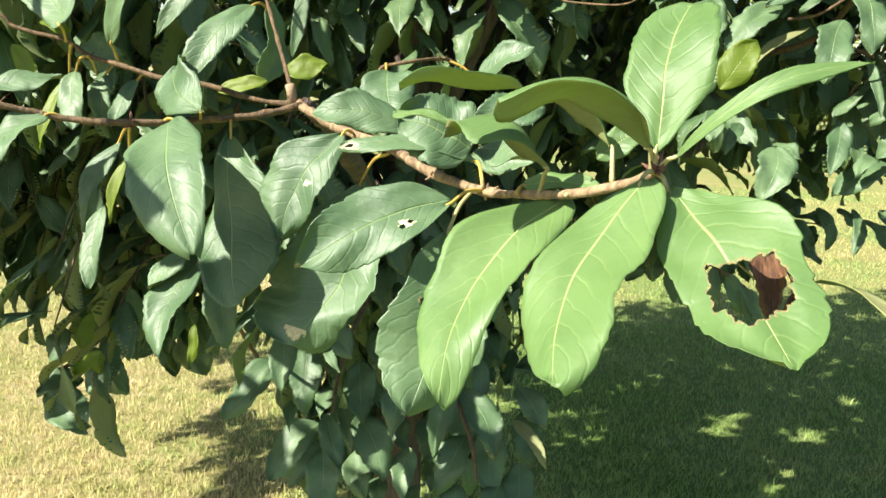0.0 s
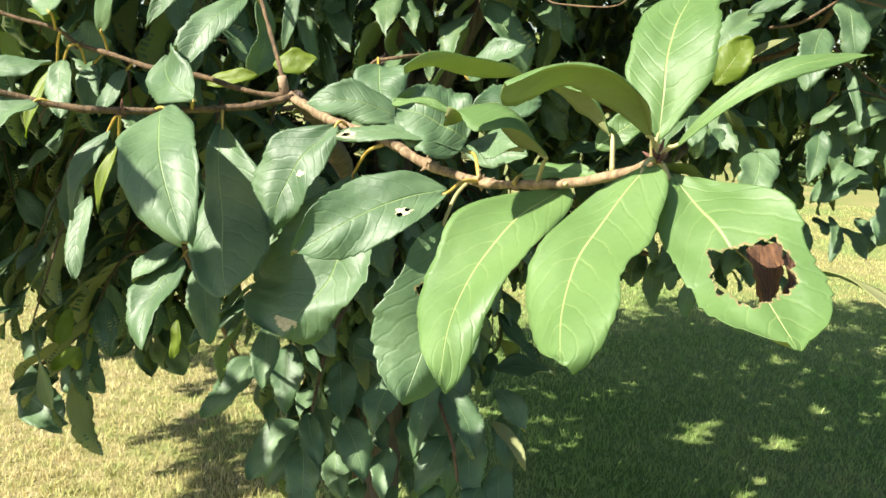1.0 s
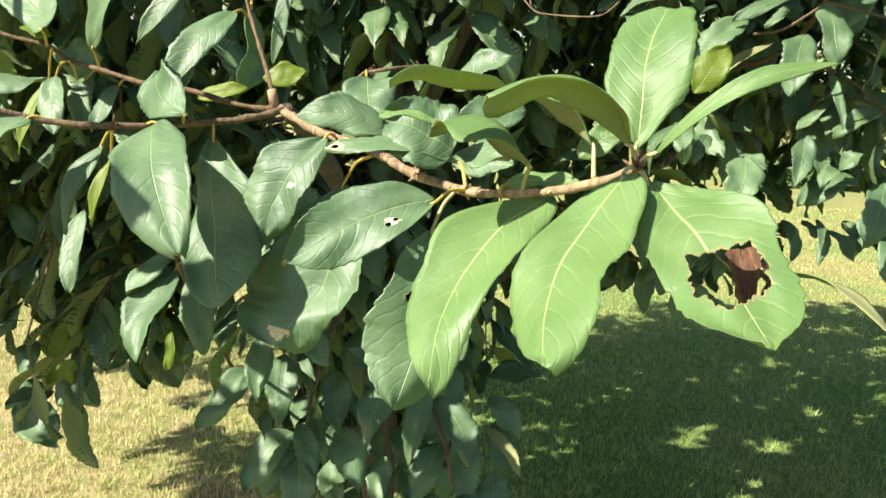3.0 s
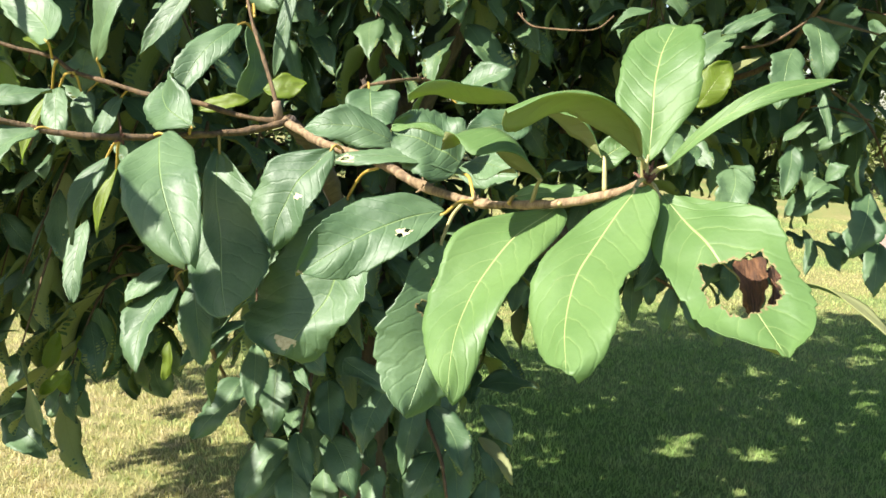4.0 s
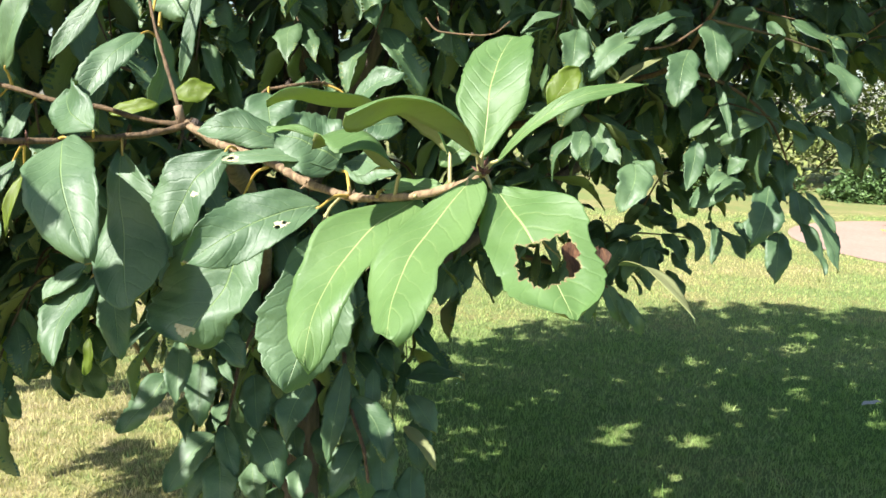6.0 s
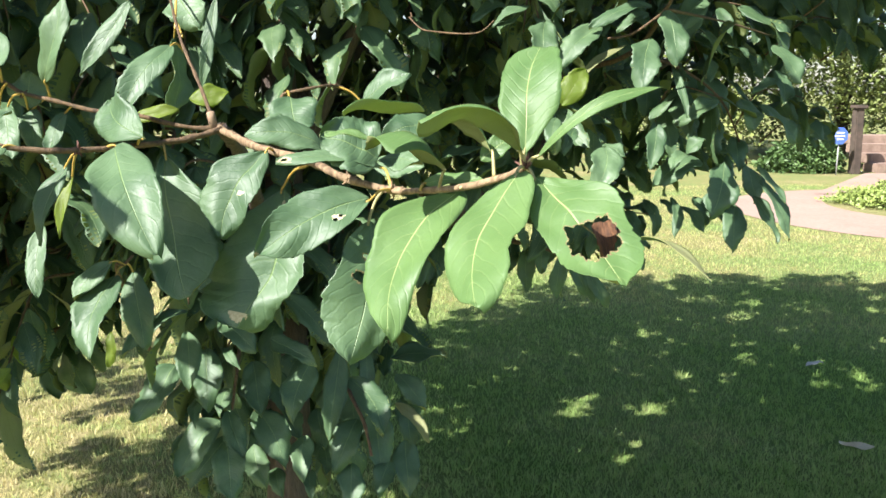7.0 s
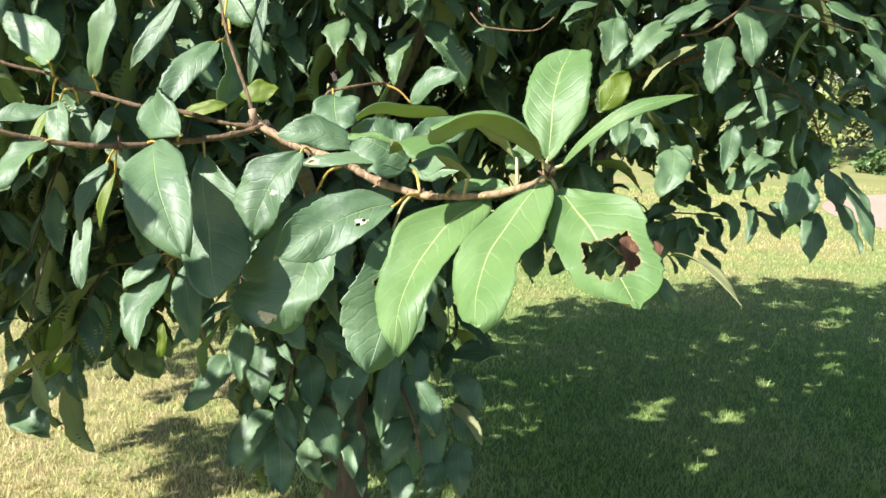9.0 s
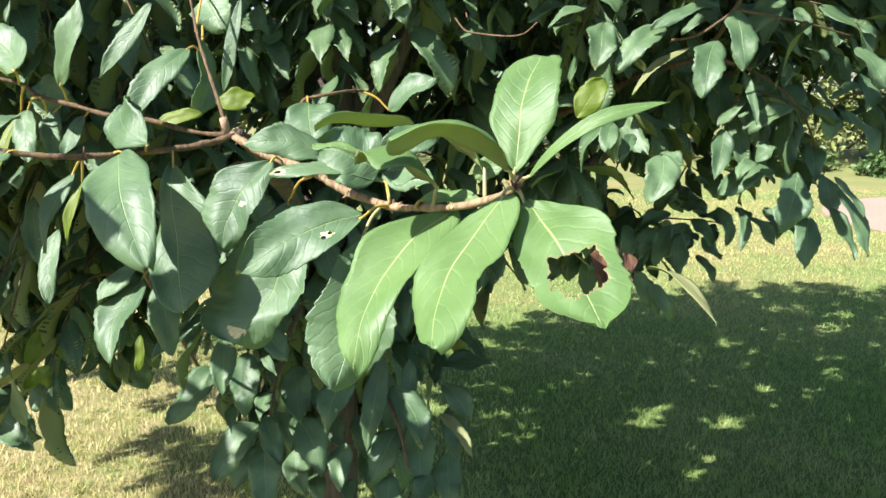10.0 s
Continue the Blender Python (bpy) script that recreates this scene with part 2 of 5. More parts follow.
def tube(points, radii, sides=8, knob=0.0, seed=0):
    """Vertices and faces of a tapered tube along a line of points."""
    verts, faces = [], []
    n = len(points)
    side = None
    for i, q in enumerate(points):
        ahead = (points[min(i + 1, n - 1)] - points[max(i - 1, 0)]).normalized()
        if side is None:
            side = ahead.orthogonal().normalized()
        side = (side - ahead * side.dot(ahead)).normalized()
        up = ahead.cross(side)
        r = radii[0] + (radii[1] - radii[0]) * i / max(1, n - 1)
        for k in range(sides):
            w = 2 * math.pi * k / sides
            rr = r * (1 + knob * noise.noise(q * 90 + Vector((math.cos(w), math.sin(w), seed))) + 0.4 * knob * noise.noise(q * 330 + Vector((math.cos(w), math.sin(w), seed))))
            verts.append(q + side * (math.cos(w) * rr) + up * (math.sin(w) * rr))
    for i in range(n - 1):
        for k in range(sides):
            a, b = i * sides + k, i * sides + (k + 1) % sides
            faces.append((a, b, b + sides, a + sides))
    faces.append(tuple(range(sides))[::-1])
    faces.append(tuple((n - 1) * sides + k for k in range(sides)))
    return verts, faces


def branch(name, points, radii, mat, parent, n=8, sides=10, knob=0.45, label=""):
    v, f = tube(spline(points, n), radii, sides, knob, len(points))
    return mesh_object(name, v, f, [mat], parent, label)


FACING = Vector((0.0, -0.88, 0.47))


def blade_half(s, broad):
    """Half width of the blade along its length, 1 at its widest."""
    a, b = broad
    top = (a / (a + b)) ** a * (b / (a + b)) ** b
    return (max(s, 0.0) ** a) * (max(1 - s, 0.0) ** b) / top


def blade(base, tip, width, roll=0.0, sag=0.08, fold=0.12, seed=0, nu=32, nv=5, tooth=0.09, wave=0.13, broad=(0.72, 0.76), holes=(), thick=0.0005, skew=None, hook=0.0, cup=0.0, scars=(), rim=False, turn=None, uneven=0.0):
    """One leaf blade, top and underside, from its base to its tip. width: at the broadest; roll: its turn about its length; sag: how far it
    arches; fold: how far the halves rise from the midrib; holes: (along, across, radius along, radius across) eaten away; scars: the same, gnawed to pale tissue; turn: its twist from base to tip;
    uneven: how much broader one half is."""
    base, tip = Vector(base), Vector(tip)
    chord = tip - base
    size = chord.length
    d = chord / size
    up = (FACING - d * FACING.dot(d)).normalized()
    up = Matrix.Rotation(radians(roll), 3, d) @ up
    right = d.cross(up)
    r = random.Random(seed * 7 + 3)
    ph, ph2, ph3 = r.random() * 6.3, r.random() * 6.3, r.random() * 9
    chance = r.uniform(-22, 22)
    turn = radians(chance if turn is None else turn)
    if skew is None:
        skew = r.uniform(-0.07, 0.07)
    pts, uvs, keep = [], [], []
    cols = 2 * nv + 1
    for i in range(nu + 1):
        s = i / nu
        s = s - 0.35 * s * (1 - s) * (1 - 2 * s)
        hw = blade_half(min(max(s, 0.006), 0.994), broad) * width / 2
        for j in range(cols):
            x = (j - nv) / nv
            edge = 1.0
            if tooth:
                grow = min(1.0, max(0.0, (s - 0.3) * 3.5))
                saw = (s * 10 + 0.25 * math.sin(s * 19 + ph) + ph3 + (0.4 if x > 0 else 0)) % 1.0
                edge += 1.5 * tooth * grow * (saw - 0.6) + 0.05 * math.sin(s * 11 + ph + 2 * x)
                edge += 0.20 * noise.noise(Vector((s * 4.2, 3.0 if x > 0 else -3.0, seed * 2.7)))
            xx = x
            ss = s
            for (hs, hx, rs, rx) in holes:
                ds, dx = (ss - hs) / rs, (xx - hx) / rx
                dist = math.hypot(ds, dx)
                w = math.atan2(dx, ds)
                lim = 1 + 0.34 * noise.noise(Vector((math.cos(w) * 1.7, math.sin(w) * 1.7, seed))) + 0.22 * noise.noise(Vector((math.cos(w) * 5, math.sin(w) * 5, seed + 5))) + 0.12 * noise.noise(Vector((math.cos(w) * 13, math.sin(w) * 13, seed + 9)))
                if dist < lim:
                    keep.append(len(pts))
                    k = lim / max(dist, 1e-4)
                    ss, xx = hs + ds * k * rs, hx + dx * k * rx
            flat = xx * hw * edge * (1 + (uneven if xx > 0 else -uneven))
            lift = sag * size * (4 * ss * (1 - ss)) - hook * size * ss * ss * ss
            lift += fold * abs(flat) - cup * flat * flat / max(width, 1e-4) * 2
            lift += wave * width * math.sin(ss * 8 + ph + (1.6 if xx > 0 else 0)) * xx * xx * (0.3 + ss)
            lift += 0.07 * width * noise.noise(Vector((ss * 4, xx * 1.5, seed * 1.3)))
            drift = skew * size * math.sin(ss * math.pi) + 0.015 * size * math.sin(ss * 5 + ph2)
            ct, st = math.cos(turn * (ss - 0.4)), math.sin(turn * (ss - 0.4))
            pts.append(base + d * (ss * size) + right * (flat * ct + drift) + up * (lift + flat * st))
            uvs.append((0.5 + 0.5 * xx, ss))
    gone = set(keep)
    n = len(pts)
    under = [q - up * thick for q in pts]
    faces, slots = [], []
    count = {}
    for i in range(nu):
        for j in range(cols - 1):
            q = (i * cols + j, i * cols + j + 1, (i + 1) * cols + j + 1, (i + 1) * cols + j)
            if gone and all(k in gone for k in q):
                continue
            faces.append(q)
            u = sum(uvs[k][0] for k in q) * 0.5 - 1
            w = sum(uvs[k][1] for k in q) / 4
            gnawed = any(math.hypot((w - hs) / rs, (u - hx) / rx) < 1 + 0.9 * noise.noise(Vector((w * 22, u * 5, seed))) for hs, hx, rs, rx in scars)
            slots.append(2 if gnawed or (rim and any(k in gone for k in q)) else 0)
            for k in range(4):
                a, b = q[k], q[(k + 1) % 4]
                count[(a, b)] = 1
    tops = list(faces)
    for q in tops:
        faces.append(tuple(k + n for k in q[::-1]))
        slots.append(1)
    for a, b in list(count):
        if (b, a) not in count:
            faces.append((b, a, a + n, b + n))
            slots.append(0)
    return pts + under, faces, slots, uvs + uvs


def leaf(parent, base, tip, width, roll=0.0, sag=0.08, fold=0.12, mats=None, stalk=None, seed=1, label="", name="leaf", stalk_mat=None, scar_mat=None, stalk_r=0.0011, **more):
    v, f, s, uv = blade(base, tip, width, roll, sag, fold, seed, **more)
    ob = mesh_object(name, v, f, (mats or [LEAF_OLD, LEAF_UNDER]) + [scar_mat or SCAR], parent, label, s, uv)
    if stalk:
        base, tip, root = Vector(base), Vector(tip), Vector(stalk)
        # runs a little way under the midrib
        inner = base + (tip - base) * 0.04
        mid = root.lerp(base, 0.55) + Vector((0, 0, 0.12 * (base - root).length))
        sv, sf = tube(spline((root, mid, base, inner), 5), (stalk_r * 1.25, stalk_r * 0.8), 6)
        mesh_object("leaf_stalk", sv, sf, [stalk_mat or STALK], parent)
    return ob


def empty(name, at, label, category, group=""):
    ob = new(name)
    ob.location = at
    ob.empty_display_size = 0.1
    return tagged(ob, label, category, group)


def knot(at, r, count, parent, mat, label="", seed=0):
    """A cluster of small scales round a joint of a shoot."""
    rng = random.Random(seed)
    at = Vector(at)
    kv, kf = [], []
    for k in range(count):
        d = Vector((rng.gauss(0, 1), rng.gauss(0, 0.8), rng.gauss(0.2, 0.9))).normalized()
        p = at + d * (r * 0.6)
        v, f = tube([p, p + d * (r * 0.5), p + d * (r * rng.uniform(0.9, 1.6)) + Vector((0, 0, r * 0.3))], (r * 0.42, r * 0.1), 6)
        kf += [tuple(i + len(kv) for i in q) for q in f]
        kv += v
    return mesh_object("bud_scale", kv, kf, [mat], parent, label)

# ---- ground, path and distance ----
def sheet(name, size, n, mat):
    verts = [Vector((x, y, 0.0)) for y in np.linspace(-size, size, n) for x in np.linspace(-size, size, n)]
    faces = [(j * n + i, j * n + i + 1, (j + 1) * n + i + 1, (j + 1) * n + i) for j in range(n - 1) for i in range(n - 1)]
    return mesh_object(name, verts, faces, [mat])


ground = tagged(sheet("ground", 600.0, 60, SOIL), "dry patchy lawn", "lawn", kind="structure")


def ring_strip(inner, outer, centre, z, n=64):
    verts, faces = [], []
    for k in range(n):
        w = 2 * math.pi * k / n
        for r in (inner, outer + 0.75 * math.cos(w - radians(225))):
            verts.append(Vector((centre[0] + math.cos(w) * r, centre[1] + math.sin(w) * r, z)))
    for k in range(n):
        a, b = 2 * k, 2 * ((k + 1) % n)
        faces.append((a, a + 1, b + 1, b))
    return verts, faces


BED = (8.8, 10.5)
v, f = ring_strip(1.7, 2.7, BED, 0.006)
tagged(mesh_object("path", v, f, [PATHWAY]), "pinkish washed concrete garden path", "path", kind="structure")
v = [Vector(q) for q in ((7.7, 12.2, 0.014), (9.0, 12.0, 0.014), (12.6, 14.9, 0.014), (10.7, 15.3, 0.014))]
tagged(mesh_object("path", v, [(0, 1, 2, 3)], [PATHWAY]), "pinkish washed concrete garden path", "path", kind="structure")


def leaf_mass(points, size, rng, spread=1.0):
    """Many small folded leaves round the given points, as one set of vertices and faces."""
    verts, faces = [], []
    for q in points:
        d = Vector((rng.gauss(0, 1), rng.gauss(0, 1), rng.gauss(0, 0.7))).normalized()
        n = (Vector((rng.gauss(0, 0.7), rng.gauss(0, 0.7), 1.0))).normalized()
        s = d.cross(n)
        if s.length < 1e-3:
            continue
        s.normalize()
        l = size * rng.uniform(0.7, 1.3)
        k = len(verts)
        lift = n * (0.15 * l)
        verts += [q, q + d * (0.5 * l) + s * (0.3 * l) + lift, q + d * l, q + d * (0.5 * l) - s * (0.3 * l) + lift]
        faces += [(k, k + 1, k + 2), (k, k + 2, k + 3)]
    return verts, faces


def bush(name, centre, radii, count, size, mat, label, category, seed):
    rng = random.Random(seed)
    root = empty(name, (centre[0], centre[1], 0), label, category)
    pts = []
    while len(pts) < count:
        d = Vector((rng.gauss(0, 1), rng.gauss(0, 1), abs(rng.gauss(0, 0.8)))).normalized()
        lump = 0.8 + 0.35 * noise.noise(d * 3 + Vector((seed, 0, 0)))
        r = lump * rng.uniform(0.75, 1.0)
        pts.append(Vector((d.x * radii[0] * r, d.y * radii[1] * r, 0.03 + d.z * radii[2] * r)))
    v, f = leaf_mass(pts, size, rng)
    mesh_object("foliage", v, f, [mat], root)["kind"] = "stuff"
    cv, cf = [], []
    for k in range(5):
        w = k * 1.26 + seed
        a, b = tube(spline(((0.03 * math.cos(w), 0.03 * math.sin(w), 0), (radii[0] * 0.3 * math.cos(w), radii[1] * 0.3 * math.sin(w), radii[2] * 0.4), (radii[0] * 0.5 * math.cos(w), radii[1] * 0.5 * math.sin(w), radii[2] * 0.7)), 4), (0.02, 0.008), 6)
        cf += [tuple(i + len(cv) for i in q) for q in b]
        cv += a
    mesh_object("stems", cv, cf, [FAR_BARK], root)
    return root


bush("ground_cover_bed", (*BED, 0), (1.8, 1.9, 0.34), 15000, 0.055, COVER, "low rounded bed of yellow-green ground cover inside the path", "flower bed", 3)
bush("shrub", (9.75, 15.9, 0), (1.0, 0.7, 0.72), 5000, 0.10, SHRUB, "dense dark green shrub beside stone steps", "shrub", 5)
bush("shrub", (7.6, 17.2, 0), (1.5, 0.9, 0.9), 4000, 0.10, SHRUB, "dense dark green shrub behind the lawn", "shrub", 6)

# sign on a stake, with its marks as plain bars
sign = empty("yard_sign", (9.92, 15.05, 0), "round blue yard sign on a grey stake beside a shrub", "sign")
v, f = tube([Vector((0, 0, 0)), Vector((0, 0, 0.62))], (0.012, 0.012), 8)
mesh_object("stake", v, f, [METAL], sign)
bm = bmesh.new()
bmesh.ops.create_cone(bm, cap_ends=True, segments=8, radius1=0.17, radius2=0.17, depth=0.02, matrix=Matrix.Translation((0, -0.025, 0.74)) @ Matrix.Rotation(radians(90), 4, "X") @ Matrix.Rotation(radians(22.5), 4, "Z"))
bmesh.ops.bevel(bm, geom=[e for e in bm.edges], offset=0.003, segments=1, affect="EDGES")
me = bpy.data.meshes.new("board")
bm.to_mesh(me)
bm.free()
me.materials.append(SIGN_BLUE)
new("board", me).parent = sign
for z, w in ((0.80, 0.16), (0.74, 0.20), (0.68, 0.14)):
    v = [Vector((x, -0.038, z + h)) for x, h in ((-w / 2, -0.014), (w / 2, -0.014), (w / 2, 0.014), (-w / 2, 0.014))]
    v += [q + Vector((0, 0.004, 0)) for q in v]
    mesh_object("marking", v, [(0, 1, 2, 3), (7, 6, 5, 4), (0, 4, 5, 1), (1, 5, 6, 2), (2, 6, 7, 3), (3, 7, 4, 0)], [SIGN_WHITE], sign, "pale bar of lettering", smooth=False)


def block(name, centre, size, mat, parent, seed):
    bm = bmesh.new()
    bmesh.ops.create_cube(bm, size=1.0, matrix=Matrix.Translation(centre) @ Matrix.Diagonal((*size, 1)))
    bmesh.ops.bevel(bm, geom=bm.edges[:], offset=min(size) * 0.12, segments=2, affect="EDGES")
    for q in bm.verts:
        q.co += Vector(noise.noise_vector(q.co * 3 + Vector((seed, 0, 0)))) * 0.02
    me = bpy.data.meshes.new(name)
    bm.to_mesh(me)
    bm.free()
    me.materials.append(mat)
    ob = new(name, me)
    ob.parent = parent
    return ob


steps = empty("stone_steps", (11.9, 15.6, 0), "rough brown garden stone steps rising beside a shrub", "steps")
for k in range(4):
    block("step", (0.4 + 0.1 * k, 0.45 * k, 0.08 + 0.16 * k), (2.6, 0.5, 0.17 + 0.02), STONE, steps, k)
post = empty("wooden_post", (10.45, 15.3, 0), "dark weathered wooden post beside the steps", "post")
for k, (z, h, w) in enumerate(((0.62, 1.26, 0.17), (1.28, 0.06, 0.23))):
    block(("shaft", "cap")[k], (0, 0, z), (w, w, h), FAR_BARK, post, 10 + k)
wall = empty("stone_wall", (16.5, 17.6, 0), "low rough brown stone garden wall", "wall")
for k in range(4):
    for i in range(9):
        block("stone", (-3.2 + 0.8 * i + 0.2 * (k % 2), 0, 0.13 + 0.25 * k), (0.78, 0.4, 0.245), STONE, wall, 30 + 9 * k + i)


def far_tree(at, height, spread, count, seed, size=0.28):
    rng = random.Random(seed)
    root = empty("far_tree", at, "tall dark green garden tree in the distance", "tree", "trees in the distance")
    lean = rng.uniform(-0.4, 0.4)
    v, f = tube(spline(((0, 0, -0.1), (lean * 0.3, 0, height * 0.3), (lean, 0.2, height * 0.75)), 6), (0.2, 0.06), 10, 0.1)
    mesh_object("trunk", v, f, [FAR_BARK], root)
    pts = []
    clumps = []
    for k in range(34):
        w, z = rng.uniform(0, 6.3), rng.uniform(0.03, 1.0)
        r = spread * math.sqrt(max(0.05, 1 - (2 * z - 0.95) ** 2)) * rng.uniform(0.35, 1.0)
        clumps.append((Vector((math.cos(w) * r, math.sin(w) * r, 0.5 + z * (height - 0.5))), spread * rng.uniform(0.22, 0.42)))
    bv, bf = [], []
    for c, r in clumps[::2]:
        a, b = tube(spline(((0, 0, c.z * 0.5), c * 0.5 + Vector((0, 0, c.z * 0.2)), c), 4), (0.06, 0.015), 5)
        bf += [tuple(i + len(bv) for i in q) for q in b]
        bv += a
    mesh_object("limbs", bv, bf, [FAR_BARK], root)
    for k in range(count):
        c, r = clumps[k % len(clumps)]
        d = Vector((rng.gauss(0, 1), rng.gauss(0, 1), rng.gauss(0, 0.8))).normalized()
        pts.append(c + d * (r * rng.uniform(0.5, 1.0)))
    v, f = leaf_mass(pts, size, rng)
    mesh_object("crown", v, f, [FAR_LEAF], root)["kind"] = "stuff"


for k, (x, y, h, s) in enumerate(((13.5, 20.5, 9, 3.6), (8.6, 20.5, 8, 3.6), (19.0, 19.0, 9, 4.0), (3.0, 23.0, 9, 4.5), (-4.0, 21.0, 8.5, 4.4), (-11, 18.0, 9, 4.5), (-17, 12.0, 9, 4.5), (26, 15, 9, 4.5))):
    far_tree((x, y, 0), h, s, 22000 if k < 3 else 7000, 40 + k, 0.14 if k < 3 else 0.26)

# ---- grass ----
def lawn(count, seed):
    rng = np.random.default_rng(seed)
    y = 2.6 + 11.0 * rng.random(count) ** 1.9
    x = -0.8 + (rng.random(count) - 0.44) * (2.2 + 1.35 * y)
    away = np.hypot(x - BED[0], y - BED[1])
    ok = away > 2.72 + 0.75 * np.cos(np.arctan2(y - BED[1], x - BED[0]) - np.radians(225)) + 0.1 * rng.random(count)
    x, y = x[ok], y[ok]
    n = len(x)
    clump = 0.75 + 0.5 * (np.sin(x * 23 + 2 * np.sin(y * 9)) * np.sin(y * 19 + 2 * np.sin(x * 11)) > 0.1)
    h = clump * rng.uniform(0.012, 0.034, n) * (1 + 0.3 * (rng.random(n) < 0.1))
    w = rng.uniform(0.0014, 0.0028, n) * (0.7 + 0.12 * y)
    a = rng.random(n) * 2 * np.pi
    lean = rng.uniform(0.1, 1.1, n) * h
    b = rng.random(n) * 2 * np.pi
    p = np.stack([x, y, np.zeros(n)], 1)
    side = np.stack([np.cos(a) * w, np.sin(a) * w, np.zeros(n)], 1)
    mid = p + np.stack([np.cos(b) * lean * 0.35, np.sin(b) * lean * 0.35, h * 0.6], 1)
    top = p + np.stack([np.cos(b) * lean, np.sin(b) * lean, h], 1)
    verts = np.stack([p - side, p + side, mid + side * 0.7, top, mid - side * 0.7], 1).reshape(-1, 3)
    k = np.arange(n) * 5
    quads = np.stack([k, k + 1, k + 2, k + 4], 1)
    tris = np.stack([k + 4, k + 2, k + 3], 1)
    return mesh_object("grass", verts.tolist(), quads.tolist() + tris.tolist(), [GRASS], smooth=False)


tagged(lawn(230000, 4), "short dry lawn grass, straw-coloured and green", "grass", kind="stuff")

# ---- the tree ----
OLD, YOUNG, TURNED, DEAD, BACKLIT_TINT = [LEAF_OLD, LEAF_UNDER], [LEAF_YOUNG, LEAF_UNDER], [LEAF_UNDER, LEAF_OLD], [LEAF_DEAD, LEAF_DEAD], [LEAF_BACKLIT_TINT, LEAF_BACKLIT_TINT]
tree = empty("tree", (0, 0, 0), "young broadleaf evergreen tree with long toothed green leaves on a lawn", "tree")
TRUNK = Vector((-0.045, 1.66, 0))
trunk = branch("trunk", (TRUNK + Vector((0.01, 0, -0.05)), TRUNK + Vector((0, 0, 0.12)), TRUNK + Vector((0, 0, 0.7)), TRUNK + Vector((0.005, 0.06, 1.3)), TRUNK + Vector((-0.01, 0.16, 2.2)), TRUNK + Vector((0.05, 0.4, 3.4))), (0.066, 0.02), BARK, tree, 8, 16, 0.12, "rough grey-brown trunk")


# the branch that reaches towards the camera, and its twigs
main = branch("branch", ((-0.321, 0.692, 1.507), (-0.302, 0.700, 1.501), (-0.281, 0.709, 1.494), (-0.242, 0.726, 1.485), (-0.199, 0.734, 1.484), (-0.159, 0.753, 1.486), (-0.113, 0.778, 1.491), (-0.080, 0.793, 1.500)), (0.0022, 0.0030), TWIG, tree, 8, label="unseen brown side twig, added to carry shading leaves with smooth bark")
front = branch("branch", ((-0.084, 0.798, 1.501), (-0.046, 0.758, 1.485), (0.002, 0.689, 1.476), (0.035, 0.645, 1.464), (0.067, 0.604, 1.459), (0.090, 0.568, 1.462), (0.113, 0.517, 1.470), (0.132, 0.488, 1.479), (0.144, 0.473, 1.487)), (0.004, 0.002), TWIG_PALE, tree, 8, label="pale brown leafy shoot ending in a bud")
upper = branch("branch", ((-0.400, 0.838, 1.577), (-0.352, 0.840, 1.566), (-0.340, 0.842, 1.556), (-0.296, 0.844, 1.546), (-0.272, 0.831, 1.534), (-0.235, 0.824, 1.525), (-0.203, 0.816, 1.517), (-0.163, 0.809, 1.513), (-0.122, 0.800, 1.503), (-0.088, 0.798, 1.500)), (0.0016, 0.0024), TWIG, tree, 8, label="thin reddish-brown twig")
riser = branch("branch", ((-0.085, 0.798, 1.501), (-0.090, 0.800, 1.514), (-0.102, 0.816, 1.545), (-0.117, 0.847, 1.575), (-0.126, 0.861, 1.601), (-0.136, 0.878, 1.643), (-0.156, 0.912, 1.719)), (0.0020, 0.0012), TWIG, tree, 8, label="thin reddish-brown rising twig")
kink = branch("branch", ((-0.058, 0.829, 1.481), (-0.033, 0.864, 1.513), (-0.021, 0.866, 1.532), (-0.011, 0.867, 1.536), (0.010, 0.866, 1.540), (0.031, 0.886, 1.543), (0.045, 0.905, 1.541)), (0.002, 0.0015), TWIG, tree, 8, label="thin crooked twig")
branch("branch", ((-0.083, 0.823, 1.500), (-0.073, 0.978, 1.457), (-0.074, 1.313, 1.330), (-0.114, 1.728, 1.065)), (0.006, 0.014), BARK, tree, 8, label="limb that carries the front branch")

# end cluster of young leaves round the bud
leaf(front, (0.112, 0.535, 1.465), (0.050, 0.428, 1.384), 0.0474, 22.5, 0.043, 0.1, mats=YOUNG, stalk=(0.109, 0.517, 1.469), seed=1, nu=40, nv=8, stalk_mat=STALK_GREEN, tooth=0.045, skew=0.131, broad=(0.49, 0.65), hook=-0.019, turn=-8.7, uneven=0.031)
leaf(front, (0.135, 0.458, 1.485), (0.091, 0.363, 1.414), 0.0457, 32.6, -0.012, 0.08, mats=YOUNG, stalk=(0.144, 0.473, 1.487), seed=2, nu=40, nv=8, stalk_mat=STALK_GREEN, tooth=0.045, skew=0.086, broad=(0.49, 0.54), hook=-0.086, turn=-15.8, uneven=-0.218)
leaf(front, (0.148, 0.462, 1.481), (0.171, 0.359, 1.434), 0.0544, 12.9, -0.028, 0.08, mats=YOUNG, stalk=(0.145, 0.473, 1.487), seed=3, label="young green leaf with a large hole eaten out", nu=110, nv=34, wave=0.05, holes=((0.63, 0.05, 0.15, 0.56), (0.60, -0.35, 0.10, 0.30)), rim=True, scar_mat=RIM, stalk_mat=STALK_GREEN, tooth=0.045, skew=-0.048, broad=(0.64, 0.54), hook=0.040, turn=20.4, uneven=-0.088)
